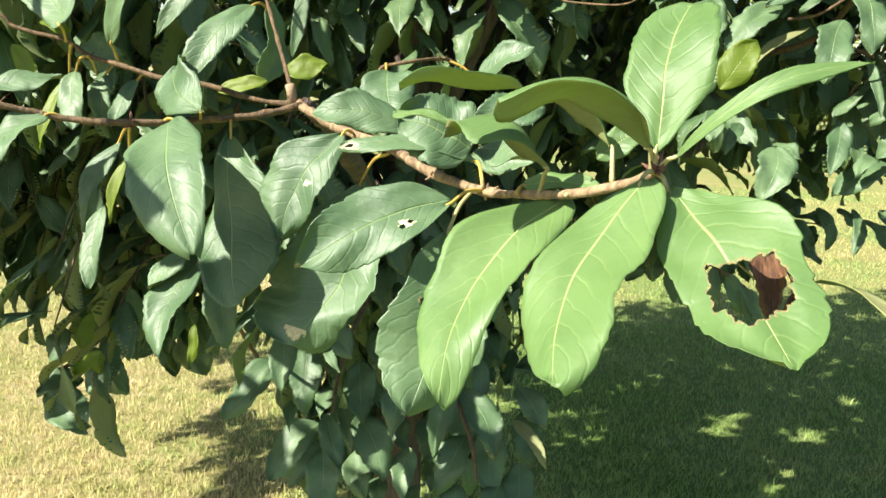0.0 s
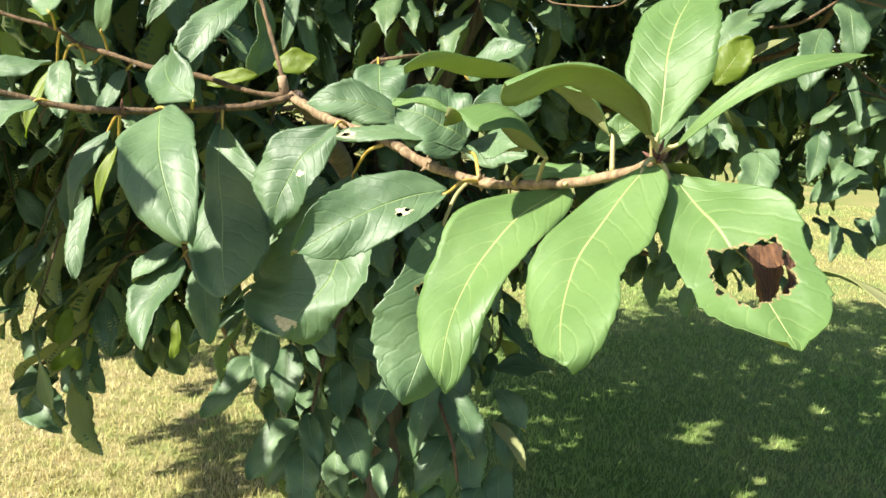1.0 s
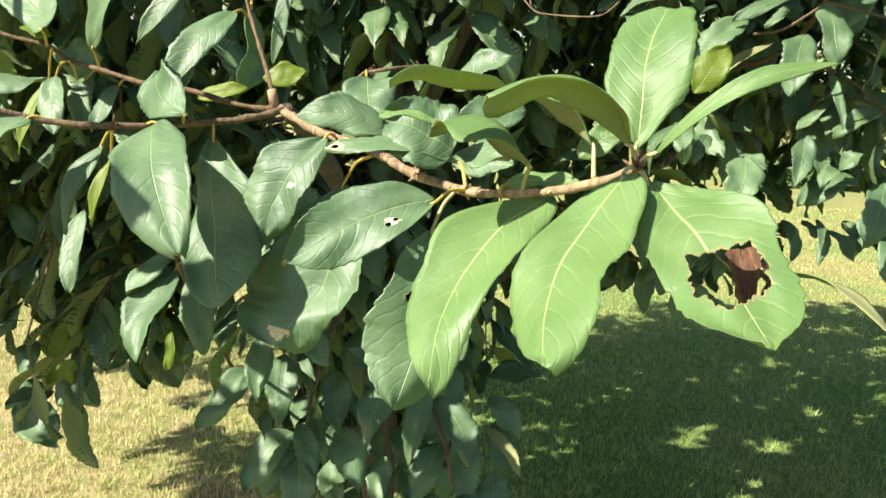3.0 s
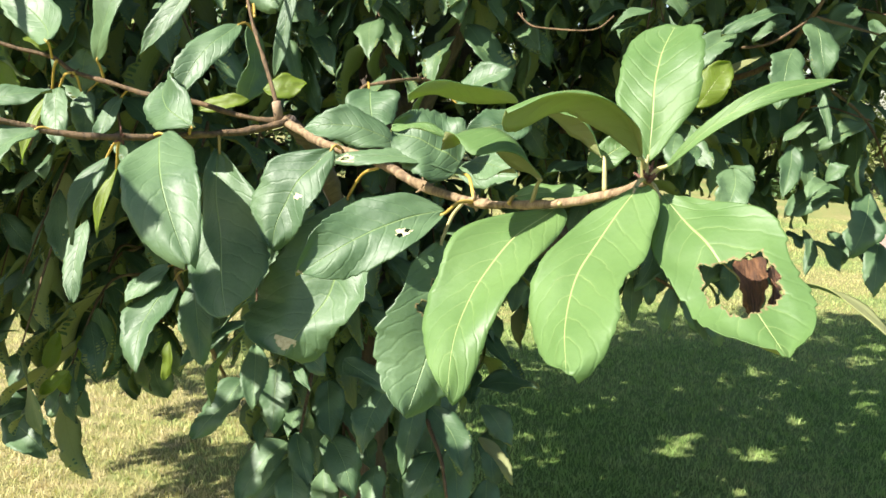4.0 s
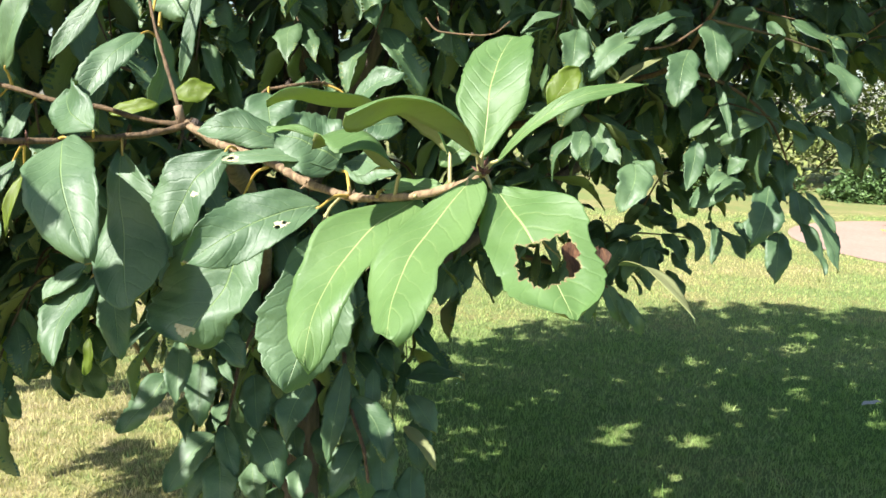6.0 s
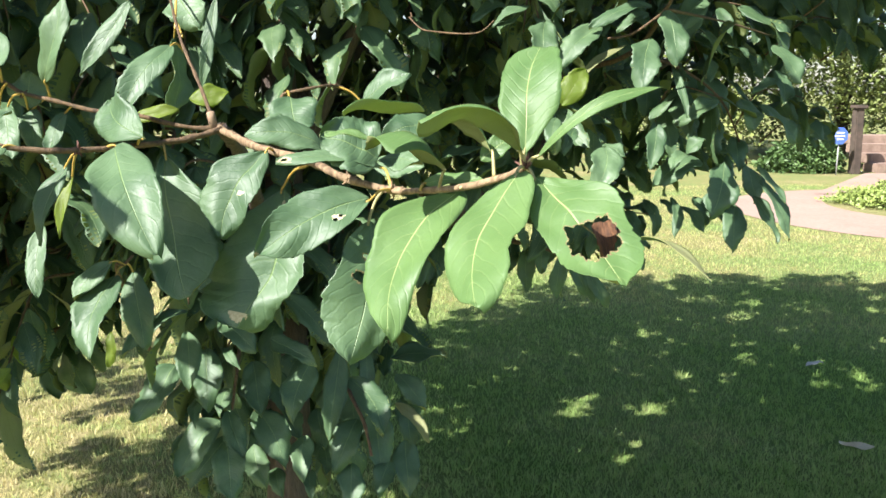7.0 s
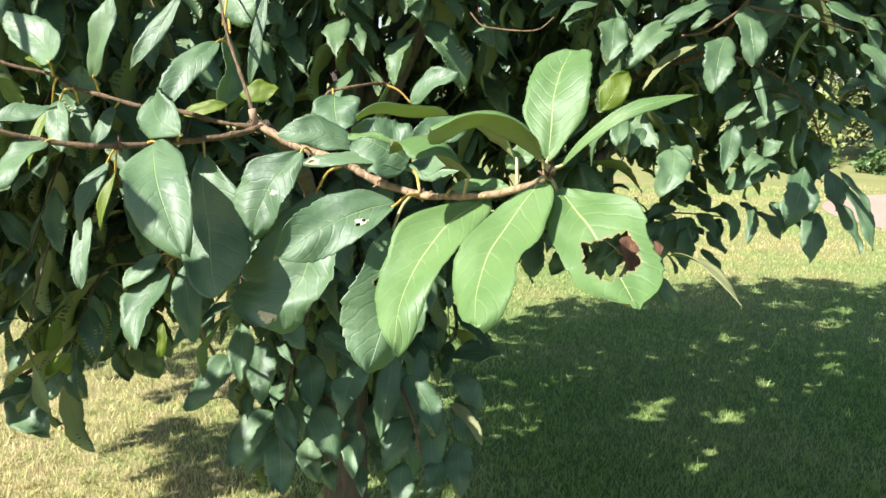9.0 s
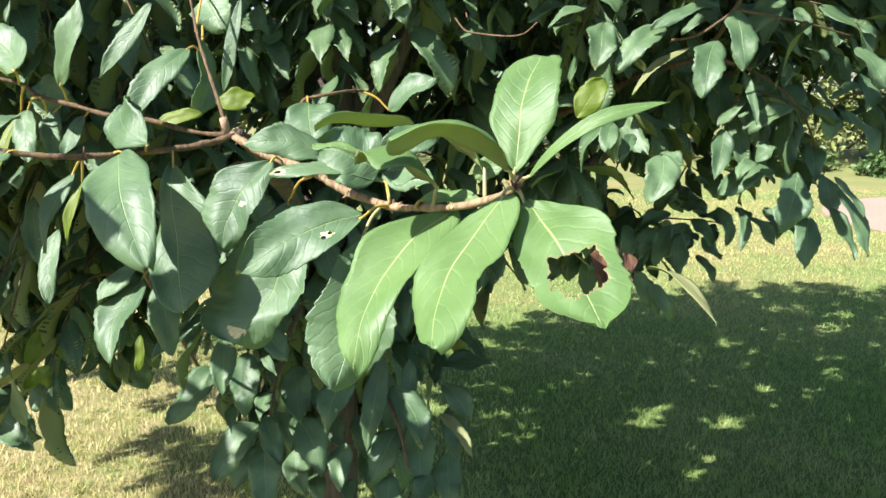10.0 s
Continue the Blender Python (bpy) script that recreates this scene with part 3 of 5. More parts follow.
leaf(front, (0.143, 0.471, 1.497), (0.166, 0.519, 1.570), 0.0457, -20.6, 0.069, 0.1, mats=YOUNG, stalk=(0.144, 0.473, 1.488), seed=4, nu=36, nv=7, wave=0.04, tooth=0.04, stalk_mat=STALK_GREEN, skew=-0.036, broad=(0.73, 0.39), hook=0.043, turn=23.0, uneven=0.100)
leaf(front, (0.151, 0.466, 1.495), (0.231, 0.457, 1.542), 0.0099, -17.3, 0.212, 0.1, mats=YOUNG, stalk=(0.145, 0.473, 1.488), seed=5, nu=36, nv=6, stalk_mat=STALK_GREEN, tooth=0.045, skew=0.031, broad=(0.69, 0.64), hook=0.017, turn=-2.9, uneven=0.020)
leaf(front, (0.140, 0.468, 1.498), (0.068, 0.429, 1.519), 0.0245, 83.2, 0.199, -0.75, mats=YOUNG, stalk=(0.143, 0.475, 1.487), seed=6, nu=36, nv=6, stalk_mat=STALK_GREEN, tooth=0.045, skew=-0.147, broad=(0.89, 0.54), hook=-0.016, turn=-21.1, uneven=0.081)
leaf(front, (0.128, 0.500, 1.496), (0.087, 0.516, 1.520), 0.0203, 85, 0.25, -0.5, mats=YOUNG, stalk=(0.128, 0.493, 1.479), seed=7, nu=30, nv=5, stalk_mat=STALK_GREEN, tooth=0.045, skew=0.0)
leaf(front, (0.083, 0.524, 1.523), (0.023, 0.470, 1.523), 0.0207, 77.8, 0.041, 0.3, mats=YOUNG, seed=8, nu=30, nv=5, tooth=0.03, skew=0.027, broad=(0.66, 0.68), hook=-0.005, turn=5.9, uneven=0.003)
leaf(front, (0.100, 0.532, 1.481), (0.044, 0.552, 1.499), 0.0426, 68.5, 0.273, -0.5, mats=YOUNG, stalk=(0.098, 0.548, 1.466), seed=9, nu=30, nv=5, stalk_mat=STALK_GREEN, tooth=0.045, skew=-0.012, broad=(0.74, 0.56), hook=-0.015, turn=12.8, uneven=-0.072)
leaf(front, (0.047, 0.553, 1.502), (0.014, 0.559, 1.505), 0.0138, 42.7, 0.088, 0.2, mats=YOUNG, seed=136, nu=24, nv=4, tooth=0.04, skew=0.008, broad=(0.67, 0.67), hook=0.007, turn=-0.2, uneven=0.004)
leaf(front, (0.124, 0.520, 1.488), (0.148, 0.521, 1.507), 0.0165, 0, 0.05, 0.1, mats=YOUNG, seed=10, tooth=0.03, skew=0.0)
leaf(front, (0.090, 0.569, 1.467), (0.130, 0.537, 1.473), 0.0163, -20, 0.05, 0.1, mats=YOUNG, stalk=(0.086, 0.563, 1.463), seed=11, tooth=0.03, skew=0.0)
leaf(front, (0.208, 0.606, 1.526), (0.230, 0.610, 1.555), 0.0215, 0, 0.05, 0.1, mats=BACKLIT_TINT, seed=12, nu=24, skew=0.0)
leaf(front, (0.239, 0.508, 1.430), (0.250, 0.409, 1.420), 0.0115, -27.1, 0.089, 0.1, mats=TURNED, seed=13, nu=30, skew=0.038, broad=(0.71, 0.63), hook=0.009, turn=18.3, uneven=0.003)
leaf(front, (0.206, 0.487, 1.447), (0.198, 0.453, 1.421), 0.0170, 22, 0.05, 0.5, mats=DEAD, seed=14, label="curled brown dead leaf", nu=40, nv=10, wave=0.34, tooth=0.2, broad=(0.22, 0.85), name="dead_leaf", skew=0.0)
leaf(front, (0.219, 0.488, 1.444), (0.211, 0.467, 1.425), 0.0119, -20, 0.08, 0.5, mats=DEAD, seed=15, label="curled brown dead leaf", nu=30, nv=8, wave=0.3, tooth=0.25, broad=(0.5, 0.8), name="dead_leaf", skew=0.0)
branch("leaf_rib", ((0.174, 0.451, 1.456), (0.178, 0.447, 1.451), (0.184, 0.445, 1.446), (0.186, 0.446, 1.443)), (0.0006, 0.0003), RIM, front, 8, label="dry brown end of the midrib")

# older leaves along the front shoot
leaf(front, (0.049, 0.579, 1.454), (-0.039, 0.551, 1.416), 0.0434, 4.4, 0.066, 0.08, stalk=(0.069, 0.602, 1.459), seed=16, label="dark green leaf with two small holes", tooth=0.05, nu=70, nv=22, holes=((0.285, -0.42, 0.018, 0.10), (0.345, -0.50, 0.02, 0.10)), scars=((0.315, -0.46, 0.042, 0.15), (0.985, 0.0, 0.02, 0.8)), skew=0.061, broad=(0.75, 0.80), hook=-0.016, turn=4.9, uneven=0.001)
leaf(front, (-0.021, 0.727, 1.448), (-0.060, 0.673, 1.329), 0.0847, 17.5, 0.006, 0.06, stalk=(0.002, 0.688, 1.472), seed=17, label="large green leaf with gnawed pale patches", tooth=0.06, nu=70, nv=20, scars=((0.11, 0.05, 0.035, 0.16), (0.93, 0.15, 0.03, 0.25)), skew=-0.107, broad=(0.75, 0.39), hook=-0.031, turn=10.0, uneven=0.292)
leaf(front, (0.048, 0.584, 1.437), (0.029, 0.532, 1.338), 0.0568, -19.0, 0.015, 0.06, stalk=(0.061, 0.609, 1.457), seed=18, label="dark green leaf with chewed patches", stalk_mat=STALK_GREEN, nu=76, nv=24, holes=((0.42, 0.25, 0.035, 0.24), (0.43, -0.1, 0.02, 0.14), (0.22, -0.2, 0.02, 0.12), (0.27, 0.2, 0.02, 0.12)), tooth=0.07, rim=True, scar_mat=RIM, skew=-0.065, broad=(0.67, 0.59), hook=0.032, turn=-4.1, uneven=0.048)
leaf(front, (-0.034, 0.713, 1.484), (-0.074, 0.686, 1.408), 0.0520, 11.4, 0.068, 0.12, stalk=(-0.029, 0.727, 1.483), seed=19, tooth=0.05, nu=50, nv=14, scars=((0.52, -0.35, 0.025, 0.12),), skew=0.094, broad=(0.86, 0.80), hook=-0.012, turn=17.6, uneven=0.102)
leaf(front, (0.105, 0.624, 1.511), (0.060, 0.605, 1.502), 0.0278, 10.4, 0.118, 0.1, seed=20, skew=-0.044, broad=(0.67, 0.72), hook=0.021, turn=3.3, uneven=-0.025)
leaf(front, (0.060, 0.629, 1.483), (0.012, 0.632, 1.502), 0.0604, 12.6, 0.088, 0.1, seed=21, skew=-0.044, broad=(0.54, 0.78), hook=-0.008, turn=-9.6, uneven=0.034)
leaf(front, (0.064, 0.631, 1.474), (-0.023, 0.613, 1.482), 0.0183, 29.0, 0.111, 0.08, stalk=(0.068, 0.602, 1.460), seed=22, label="green leaf with a chewed tip", nu=50, nv=12, holes=((0.93, -0.1, 0.03, 0.3),), scars=((0.93, -0.1, 0.06, 0.6),), skew=0.000, broad=(0.70, 0.63), hook=0.009, turn=7.5, uneven=0.002)
leaf(front, (0.015, 0.680, 1.488), (-0.051, 0.674, 1.499), 0.0289, 2.2, 0.124, 0.08, seed=23, skew=0.098, broad=(0.58, 0.60), hook=0.014, turn=-1.2, uneven=-0.006)
leaf(front, (0.064, 0.662, 1.479), (0.097, 0.621, 1.478), 0.0275, -15, 0.06, 0.1, seed=24, skew=0.0)
leaf(front, (0.061, 0.705, 1.471), (0.104, 0.674, 1.471), 0.0237, 5.0, 0.039, 0.1, seed=25, skew=0.010, broad=(0.71, 0.55), hook=0.001, turn=-2.0, uneven=-0.000)
leaf(kink, (-0.014, 0.835, 1.530), (-0.005, 0.788, 1.490), 0.0494, 0, 0.1, 0.15, stalk=(-0.017, 0.867, 1.535), seed=26, skew=0.0)
leaf(kink, (0.066, 0.892, 1.523), (0.116, 0.875, 1.557), 0.0323, -20, 0.1, 0.15, stalk=(0.037, 0.896, 1.542), seed=27, skew=0.0)

# leaves on the side twigs
leaf(main, (-0.167, 0.736, 1.487), (-0.119, 0.623, 1.408), 0.0555, 0.5, 0.147, 0.1, stalk=(-0.179, 0.744, 1.485), seed=28, tooth=0.04, nu=44, nv=7, skew=0.045, broad=(0.60, 0.58), hook=-0.006, turn=4.2, uneven=0.033)
leaf(main, (-0.128, 0.752, 1.478), (-0.103, 0.675, 1.358), 0.0619, 17.4, -0.047, 0.1, stalk=(-0.132, 0.768, 1.487), seed=29, nu=44, nv=8, tooth=0.05, skew=0.072, broad=(0.76, 0.38), hook=-0.028, turn=0.9, uneven=-0.303)
leaf(main, (-0.142, 0.721, 1.494), (-0.181, 0.785, 1.530), 0.0421, -24.9, 0.072, 0.1, stalk=(-0.153, 0.756, 1.487), seed=30, skew=-0.079, broad=(0.75, 0.51), hook=0.029, turn=22.3, uneven=-0.006)
leaf(main, (-0.257, 0.718, 1.489), (-0.293, 0.672, 1.449), 0.0397, 25, 0.08, 0.1, stalk=(-0.249, 0.724, 1.487), seed=31, skew=0.0)
leaf(main, (-0.217, 0.753, 1.468), (-0.238, 0.723, 1.400), 0.0234, 25, 0.08, 0.25, stalk=(-0.198, 0.734, 1.483), seed=32, skew=0.0)
leaf(main, (-0.216, 0.771, 1.457), (-0.228, 0.753, 1.401), 0.0112, 20, 0.06, 0.25, mats=BACKLIT_TINT, stalk=(-0.201, 0.734, 1.483), seed=33, skew=0.0)
leaf(main, (-0.262, 0.825, 1.404), (-0.260, 0.784, 1.338), 0.0209, 10, 0.06, 0.2, seed=34, skew=0.0)
leaf(main, (-0.308, 0.731, 1.505), (-0.259, 0.752, 1.516), 0.0230, -20, 0.06, 0.1, seed=35, skew=0.0)
leaf(riser, (-0.129, 0.833, 1.581), (-0.172, 0.783, 1.513), 0.0319, 7.1, 0.153, 0.15, stalk=(-0.121, 0.873, 1.576), seed=36, skew=-0.015, broad=(0.60, 0.57), hook=0.015, turn=-0.8, uneven=-0.007)
leaf(riser, (-0.148, 0.999, 1.597), (-0.146, 0.965, 1.513), 0.0474, -65, 0.05, 0.1, stalk=(-0.123, 0.875, 1.592), seed=37)
leaf(riser, (-0.092, 0.920, 1.638), (-0.110, 0.905, 1.539), 0.0146, 8.0, 0.050, 0.2, seed=38, skew=-0.039, broad=(0.68, 0.63), hook=-0.004, turn=0.9, uneven=-0.012)
leaf(riser, (-0.137, 0.972, 1.645), (-0.114, 0.943, 1.606), 0.0488, 11.3, 0.071, 0.1, stalk=(-0.130, 0.876, 1.600), seed=39, skew=0.023, broad=(0.63, 0.75), hook=0.002, turn=3.9, uneven=0.021)
leaf(riser, (-0.130, 0.966, 1.528), (-0.085, 0.966, 1.535), 0.0269, 0, 0.05, 0.1, mats=BACKLIT_TINT, seed=40)
leaf(upper, (-0.283, 0.804, 1.557), (-0.357, 0.864, 1.606), 0.0378, -3.2, -0.099, 0.1, stalk=(-0.289, 0.828, 1.545), seed=41, skew=0.119, broad=(0.53, 0.67), hook=-0.024, turn=-6.0, uneven=0.042)
leaf(upper, (-0.248, 0.821, 1.544), (-0.221, 0.809, 1.627), 0.0294, -21.6, 0.100, 0.15, stalk=(-0.247, 0.835, 1.528), seed=42, skew=0.091, broad=(0.57, 0.69), hook=-0.016, turn=6.6, uneven=0.008)
leaf(upper, (-0.173, 0.876, 1.627), (-0.224, 0.865, 1.551), 0.0221, 9.4, 0.036, 0.15, seed=43, skew=-0.001, broad=(0.59, 0.68), hook=-0.000, turn=-4.1, uneven=-0.035)
leaf(upper, (-0.275, 0.855, 1.518), (-0.271, 0.860, 1.555), 0.0369, 0, 0.05, 0.1, stalk=(-0.270, 0.825, 1.533), seed=44, skew=0.0)
leaf(upper, (-0.294, 0.856, 1.520), (-0.283, 0.817, 1.470), 0.0262, 10, 0.06, 0.15, stalk=(-0.273, 0.826, 1.533), seed=45, skew=0.0)
leaf(upper, (-0.275, 0.875, 1.518), (-0.270, 0.848, 1.475), 0.0249, 10, 0.06, 0.15, stalk=(-0.236, 0.834, 1.525), seed=46, skew=0.0)
leaf(upper, (-0.187, 0.930, 1.504), (-0.138, 0.930, 1.517), 0.0180, 0, 0.06, 0.1, mats=BACKLIT_TINT, seed=47, skew=0.0)
leaf(upper, (-0.309, 0.876, 1.517), (-0.327, 0.846, 1.450), 0.0135, 20, 0.06, 0.2, mats=BACKLIT_TINT, stalk=(-0.285, 0.828, 1.543), seed=48, skew=0.0)
leaf(upper, (-0.333, 0.873, 1.563), (-0.299, 0.861, 1.555), 0.0155, -20, 0.06, 0.1, mats=BACKLIT_TINT, seed=49, skew=0.0)
leaf(upper, (-0.363, 0.881, 1.542), (-0.331, 0.865, 1.506), 0.0178, 10, 0.06, 0.1, mats=BACKLIT_TINT, seed=50, skew=0.0)
leaf(upper, (-0.241, 0.863, 1.514), (-0.252, 0.826, 1.473), 0.0204, 15, 0.06, 0.2, stalk=(-0.222, 0.842, 1.520), seed=51, skew=0.0)
low_twig = branch("branch", ((-0.214, 1.026, 1.334), (-0.221, 1.005, 1.327), (-0.230, 1.005, 1.324), (-0.234, 1.095, 1.257), (-0.251, 1.372, 1.081)), (0.0015, 0.003), TWIG, tree, 8, label="thin twig")
leaf(low_twig, (-0.232, 0.986, 1.334), (-0.268, 0.951, 1.296), 0.0339, 25, 0.07, 0.12, stalk=(-0.220, 1.004, 1.326), seed=52)
leaf(low_twig, (-0.227, 0.983, 1.318), (-0.245, 0.901, 1.241), 0.0509, 22, 0.08, 0.12, stalk=(-0.223, 1.004, 1.325), seed=53)
leaf(low_twig, (-0.218, 1.042, 1.310), (-0.201, 0.987, 1.223), 0.0396, 5, 0.08, 0.12, stalk=(-0.221, 1.005, 1.327), seed=54)
leaf(low_twig, (-0.251, 1.051, 1.230), (-0.254, 1.044, 1.185), 0.0160, 20, 0.06, 0.2, mats=BACKLIT_TINT, seed=55)

# leaves hanging before the trunk
hang = branch("branch", ((-0.085, 1.491, 1.167), (-0.113, 1.402, 1.113), (-0.121, 1.333, 1.061), (-0.125, 1.297, 1.026)), (0.004, 0.002), TWIG, tree, 8, label="hanging twig")
hang_low = branch("branch", ((0.048, 1.524, 1.085), (0.064, 1.359, 1.038), (0.086, 1.249, 1.008), (0.094, 1.209, 0.970)), (0.004, 0.002), TWIG, tree, 8, label="hanging twig")
leaf(hang_low, (-0.165, 1.129, 1.235), (-0.247, 1.077, 1.186), 0.0320, 35, 0.11, 0.19, seed=240, tooth=0.10, wave=0.16, nu=32, nv=4, broad=(0.74, 1.04))
leaf(hang_low, (-0.181, 1.231, 1.178), (-0.171, 1.168, 1.104), 0.0379, 0, 0.13, 0.20, seed=241, tooth=0.10, wave=0.16, nu=32, nv=4, broad=(0.77, 0.85))
leaf(hang_low, (-0.204, 1.271, 1.113), (-0.263, 1.209, 1.045), 0.0538, 22, 0.10, 0.24, seed=242, tooth=0.14, wave=0.16, nu=32, nv=4, broad=(0.63, 0.87))
leaf(hang_low, (-0.160, 1.311, 1.127), (-0.158, 1.244, 1.045), 0.0520, 0, 0.12, 0.11, seed=243, tooth=0.14, wave=0.16, nu=32, nv=4, broad=(0.68, 0.85))
leaf(hang_low, (-0.133, 1.291, 1.134), (-0.104, 1.236, 1.111), 0.0154, -10, 0.10, 0.09, seed=244, tooth=0.11, wave=0.16, nu=32, nv=4, broad=(0.68, 0.85))
leaf(hang_low, (-0.133, 1.182, 1.205), (-0.073, 1.124, 1.175), 0.0393, -20, 0.05, 0.18, seed=245, tooth=0.14, wave=0.16, nu=32, nv=4, broad=(0.78, 0.85))
leaf(hang_low, (-0.055, 1.191, 1.173), (0.010, 1.134, 1.148), 0.0361, -20, 0.08, 0.13, seed=246, tooth=0.14, wave=0.16, nu=32, nv=4, broad=(0.70, 1.03))
leaf(hang_low, (0.002, 1.276, 1.107), (-0.026, 1.211, 1.029), 0.0519, 12, 0.08, 0.09, seed=247, tooth=0.14, wave=0.16, nu=32, nv=4, broad=(0.63, 0.96))
leaf(hang_low, (0.055, 1.374, 1.103), (0.032, 1.300, 0.960), 0.0405, 5, 0.09, 0.23, seed=248, tooth=0.13, wave=0.16, nu=32, nv=4, broad=(0.72, 0.87))
leaf(hang_low, (0.071, 1.363, 1.049), (0.124, 1.292, 0.971), 0.0579, -15, 0.09, 0.12, seed=249, tooth=0.15, wave=0.16, nu=32, nv=4, broad=(0.70, 0.85))
leaf(hang_low, (0.174, 1.699, 0.975), (0.290, 1.659, 0.985), 0.0607, -40, 0.07, 0.14, seed=250, tooth=0.14, wave=0.16, nu=32, nv=4, broad=(0.64, 0.98))
leaf(hang_low, (0.100, 1.418, 1.079), (0.101, 1.356, 1.008), 0.0271, 0, 0.10, 0.09, seed=251, tooth=0.14, wave=0.16, nu=32, nv=4, broad=(0.62, 0.85))
leaf(hang_low, (0.170, 1.549, 0.990), (0.217, 1.483, 0.934), 0.0484, -12, 0.10, 0.12, seed=252, tooth=0.15, wave=0.16, nu=32, nv=4, broad=(0.70, 0.88))
leaf(hang_low, (0.156, 1.443, 0.968), (0.212, 1.382, 0.915), 0.0257, -20, 0.11, 0.09, mats=TURNED, seed=253, tooth=0.14, wave=0.16, nu=32, nv=4, broad=(0.61, 0.85))
leaf(hang_low, (-0.175, 1.297, 1.048), (-0.177, 1.243, 1.017), 0.0218, 5, 0.13, 0.20, seed=254, tooth=0.11, wave=0.16, nu=32, nv=4, broad=(0.62, 1.04))
leaf(hang_low, (-0.146, 1.326, 0.997), (-0.211, 1.268, 0.926), 0.0597, 20, 0.10, 0.22, seed=255, tooth=0.11, wave=0.16, nu=32, nv=4, broad=(0.72, 0.89))
leaf(hang_low, (-0.133, 1.328, 1.014), (-0.107, 1.266, 0.950), 0.0362, -4, 0.07, 0.14, seed=256, tooth=0.14, wave=0.16, nu=32, nv=4, broad=(0.67, 0.90))
leaf(hang_low, (-0.139, 1.300, 0.972), (-0.124, 1.236, 0.894), 0.0546, 0, 0.06, 0.22, seed=257, tooth=0.14, wave=0.16, nu=32, nv=4, broad=(0.76, 0.91))
leaf(hang_low, (-0.089, 1.363, 1.001), (-0.045, 1.292, 0.917), 0.0580, -10, 0.12, 0.17, seed=258, tooth=0.14, wave=0.16, nu=32, nv=4, broad=(0.71, 0.99))
leaf(hang_low, (-0.012, 1.349, 0.954), (-0.015, 1.287, 0.898), 0.0409, 4, 0.08, 0.10, seed=259, tooth=0.10, wave=0.16, nu=32, nv=4, broad=(0.64, 0.85))
leaf(hang_low, (-0.001, 1.384, 0.874), (-0.001, 1.330, 0.842), 0.0249, 0, 0.12, 0.16, seed=260, tooth=0.15, wave=0.16, nu=32, nv=4, broad=(0.60, 0.92))
leaf(hang_low, (0.081, 1.348, 0.980), (0.035, 1.290, 0.909), 0.0503, 14, 0.12, 0.19, seed=261, tooth=0.13, wave=0.16, nu=32, nv=4, broad=(0.69, 0.85))
leaf(hang_low, (0.068, 1.315, 0.913), (0.057, 1.252, 0.850), 0.0439, 4, 0.06, 0.11, seed=262, tooth=0.12, wave=0.16, nu=32, nv=4, broad=(0.68, 1.02))
leaf(hang_low, (0.134, 1.349, 0.898), (0.110, 1.292, 0.861), 0.0400, 8, 0.06, 0.12, seed=263, tooth=0.12, wave=0.16, nu=32, nv=4, broad=(0.63, 0.87))
leaf(hang_low, (-0.104, 1.428, 0.909), (-0.080, 1.364, 0.856), 0.0451, -4, 0.07, 0.16, seed=264, tooth=0.10, wave=0.16, nu=32, nv=4, broad=(0.78, 0.89))
leaf(hang_low, (-0.066, 1.455, 0.851), (-0.053, 1.396, 0.819), 0.0339, 0, 0.13, 0.20, seed=265, tooth=0.14, wave=0.16, nu=32, nv=4, broad=(0.69, 1.04))
leaf(hang_low, (0.122, 1.405, 0.972), (0.121, 1.336, 0.877), 0.0579, 0, 0.06, 0.19, seed=266, tooth=0.12, wave=0.16, nu=32, nv=4, broad=(0.73, 0.98))
leaf(hang_low, (0.173, 1.410, 0.909), (0.171, 1.343, 0.831), 0.0507, 0, 0.06, 0.11, seed=267, tooth=0.10, wave=0.16, nu=32, nv=4, broad=(0.65, 0.85))
leaf(hang_low, (0.077, 1.435, 1.003), (0.088, 1.368, 0.928), 0.0498, 0, 0.08, 0.25, seed=268, tooth=0.12, wave=0.16, nu=32, nv=4, broad=(0.66, 0.92))
leaf(hang_low, (-0.096, 1.399, 1.074), (-0.078, 1.331, 0.998), 0.0539, 0, 0.07, 0.20, seed=269, tooth=0.14, wave=0.16, nu=32, nv=4, broad=(0.63, 0.86))
leaf(hang_low, (-0.032, 1.455, 0.963), (-0.020, 1.393, 0.922), 0.0370, 0, 0.10, 0.24, seed=270, tooth=0.14, wave=0.16, nu=32, nv=4, broad=(0.69, 1.04))
leaf(hang_low, (0.027, 1.438, 0.898), (0.027, 1.380, 0.864), 0.0330, 0, 0.05, 0.09, seed=271, tooth=0.15, wave=0.16, nu=32, nv=4, broad=(0.68, 0.85))
leaf(hang_low, (0.189, 1.540, 0.952), (0.192, 1.471, 0.865), 0.0548, -8, 0.09, 0.25, seed=272, tooth=0.13, wave=0.16, nu=32, nv=4, broad=(0.67, 0.85))
leaf(hang_low, (-0.061, 1.471, 1.035), (-0.044, 1.406, 0.972), 0.0451, 0, 0.06, 0.23, seed=273, tooth=0.13, wave=0.16, nu=32, nv=4, broad=(0.79, 0.85))
leaf(hang_low, (0.014, 1.471, 0.957), (0.022, 1.408, 0.902), 0.0416, 0, 0.07, 0.09, seed=274, tooth=0.12, wave=0.16, nu=32, nv=4, broad=(0.61, 0.86))
leaf(hang_low, (-0.141, 1.422, 1.020), (-0.153, 1.368, 0.988), 0.0339, 8, 0.08, 0.13, seed=275, tooth=0.10, wave=0.16, nu=32, nv=4, broad=(0.61, 1.04))

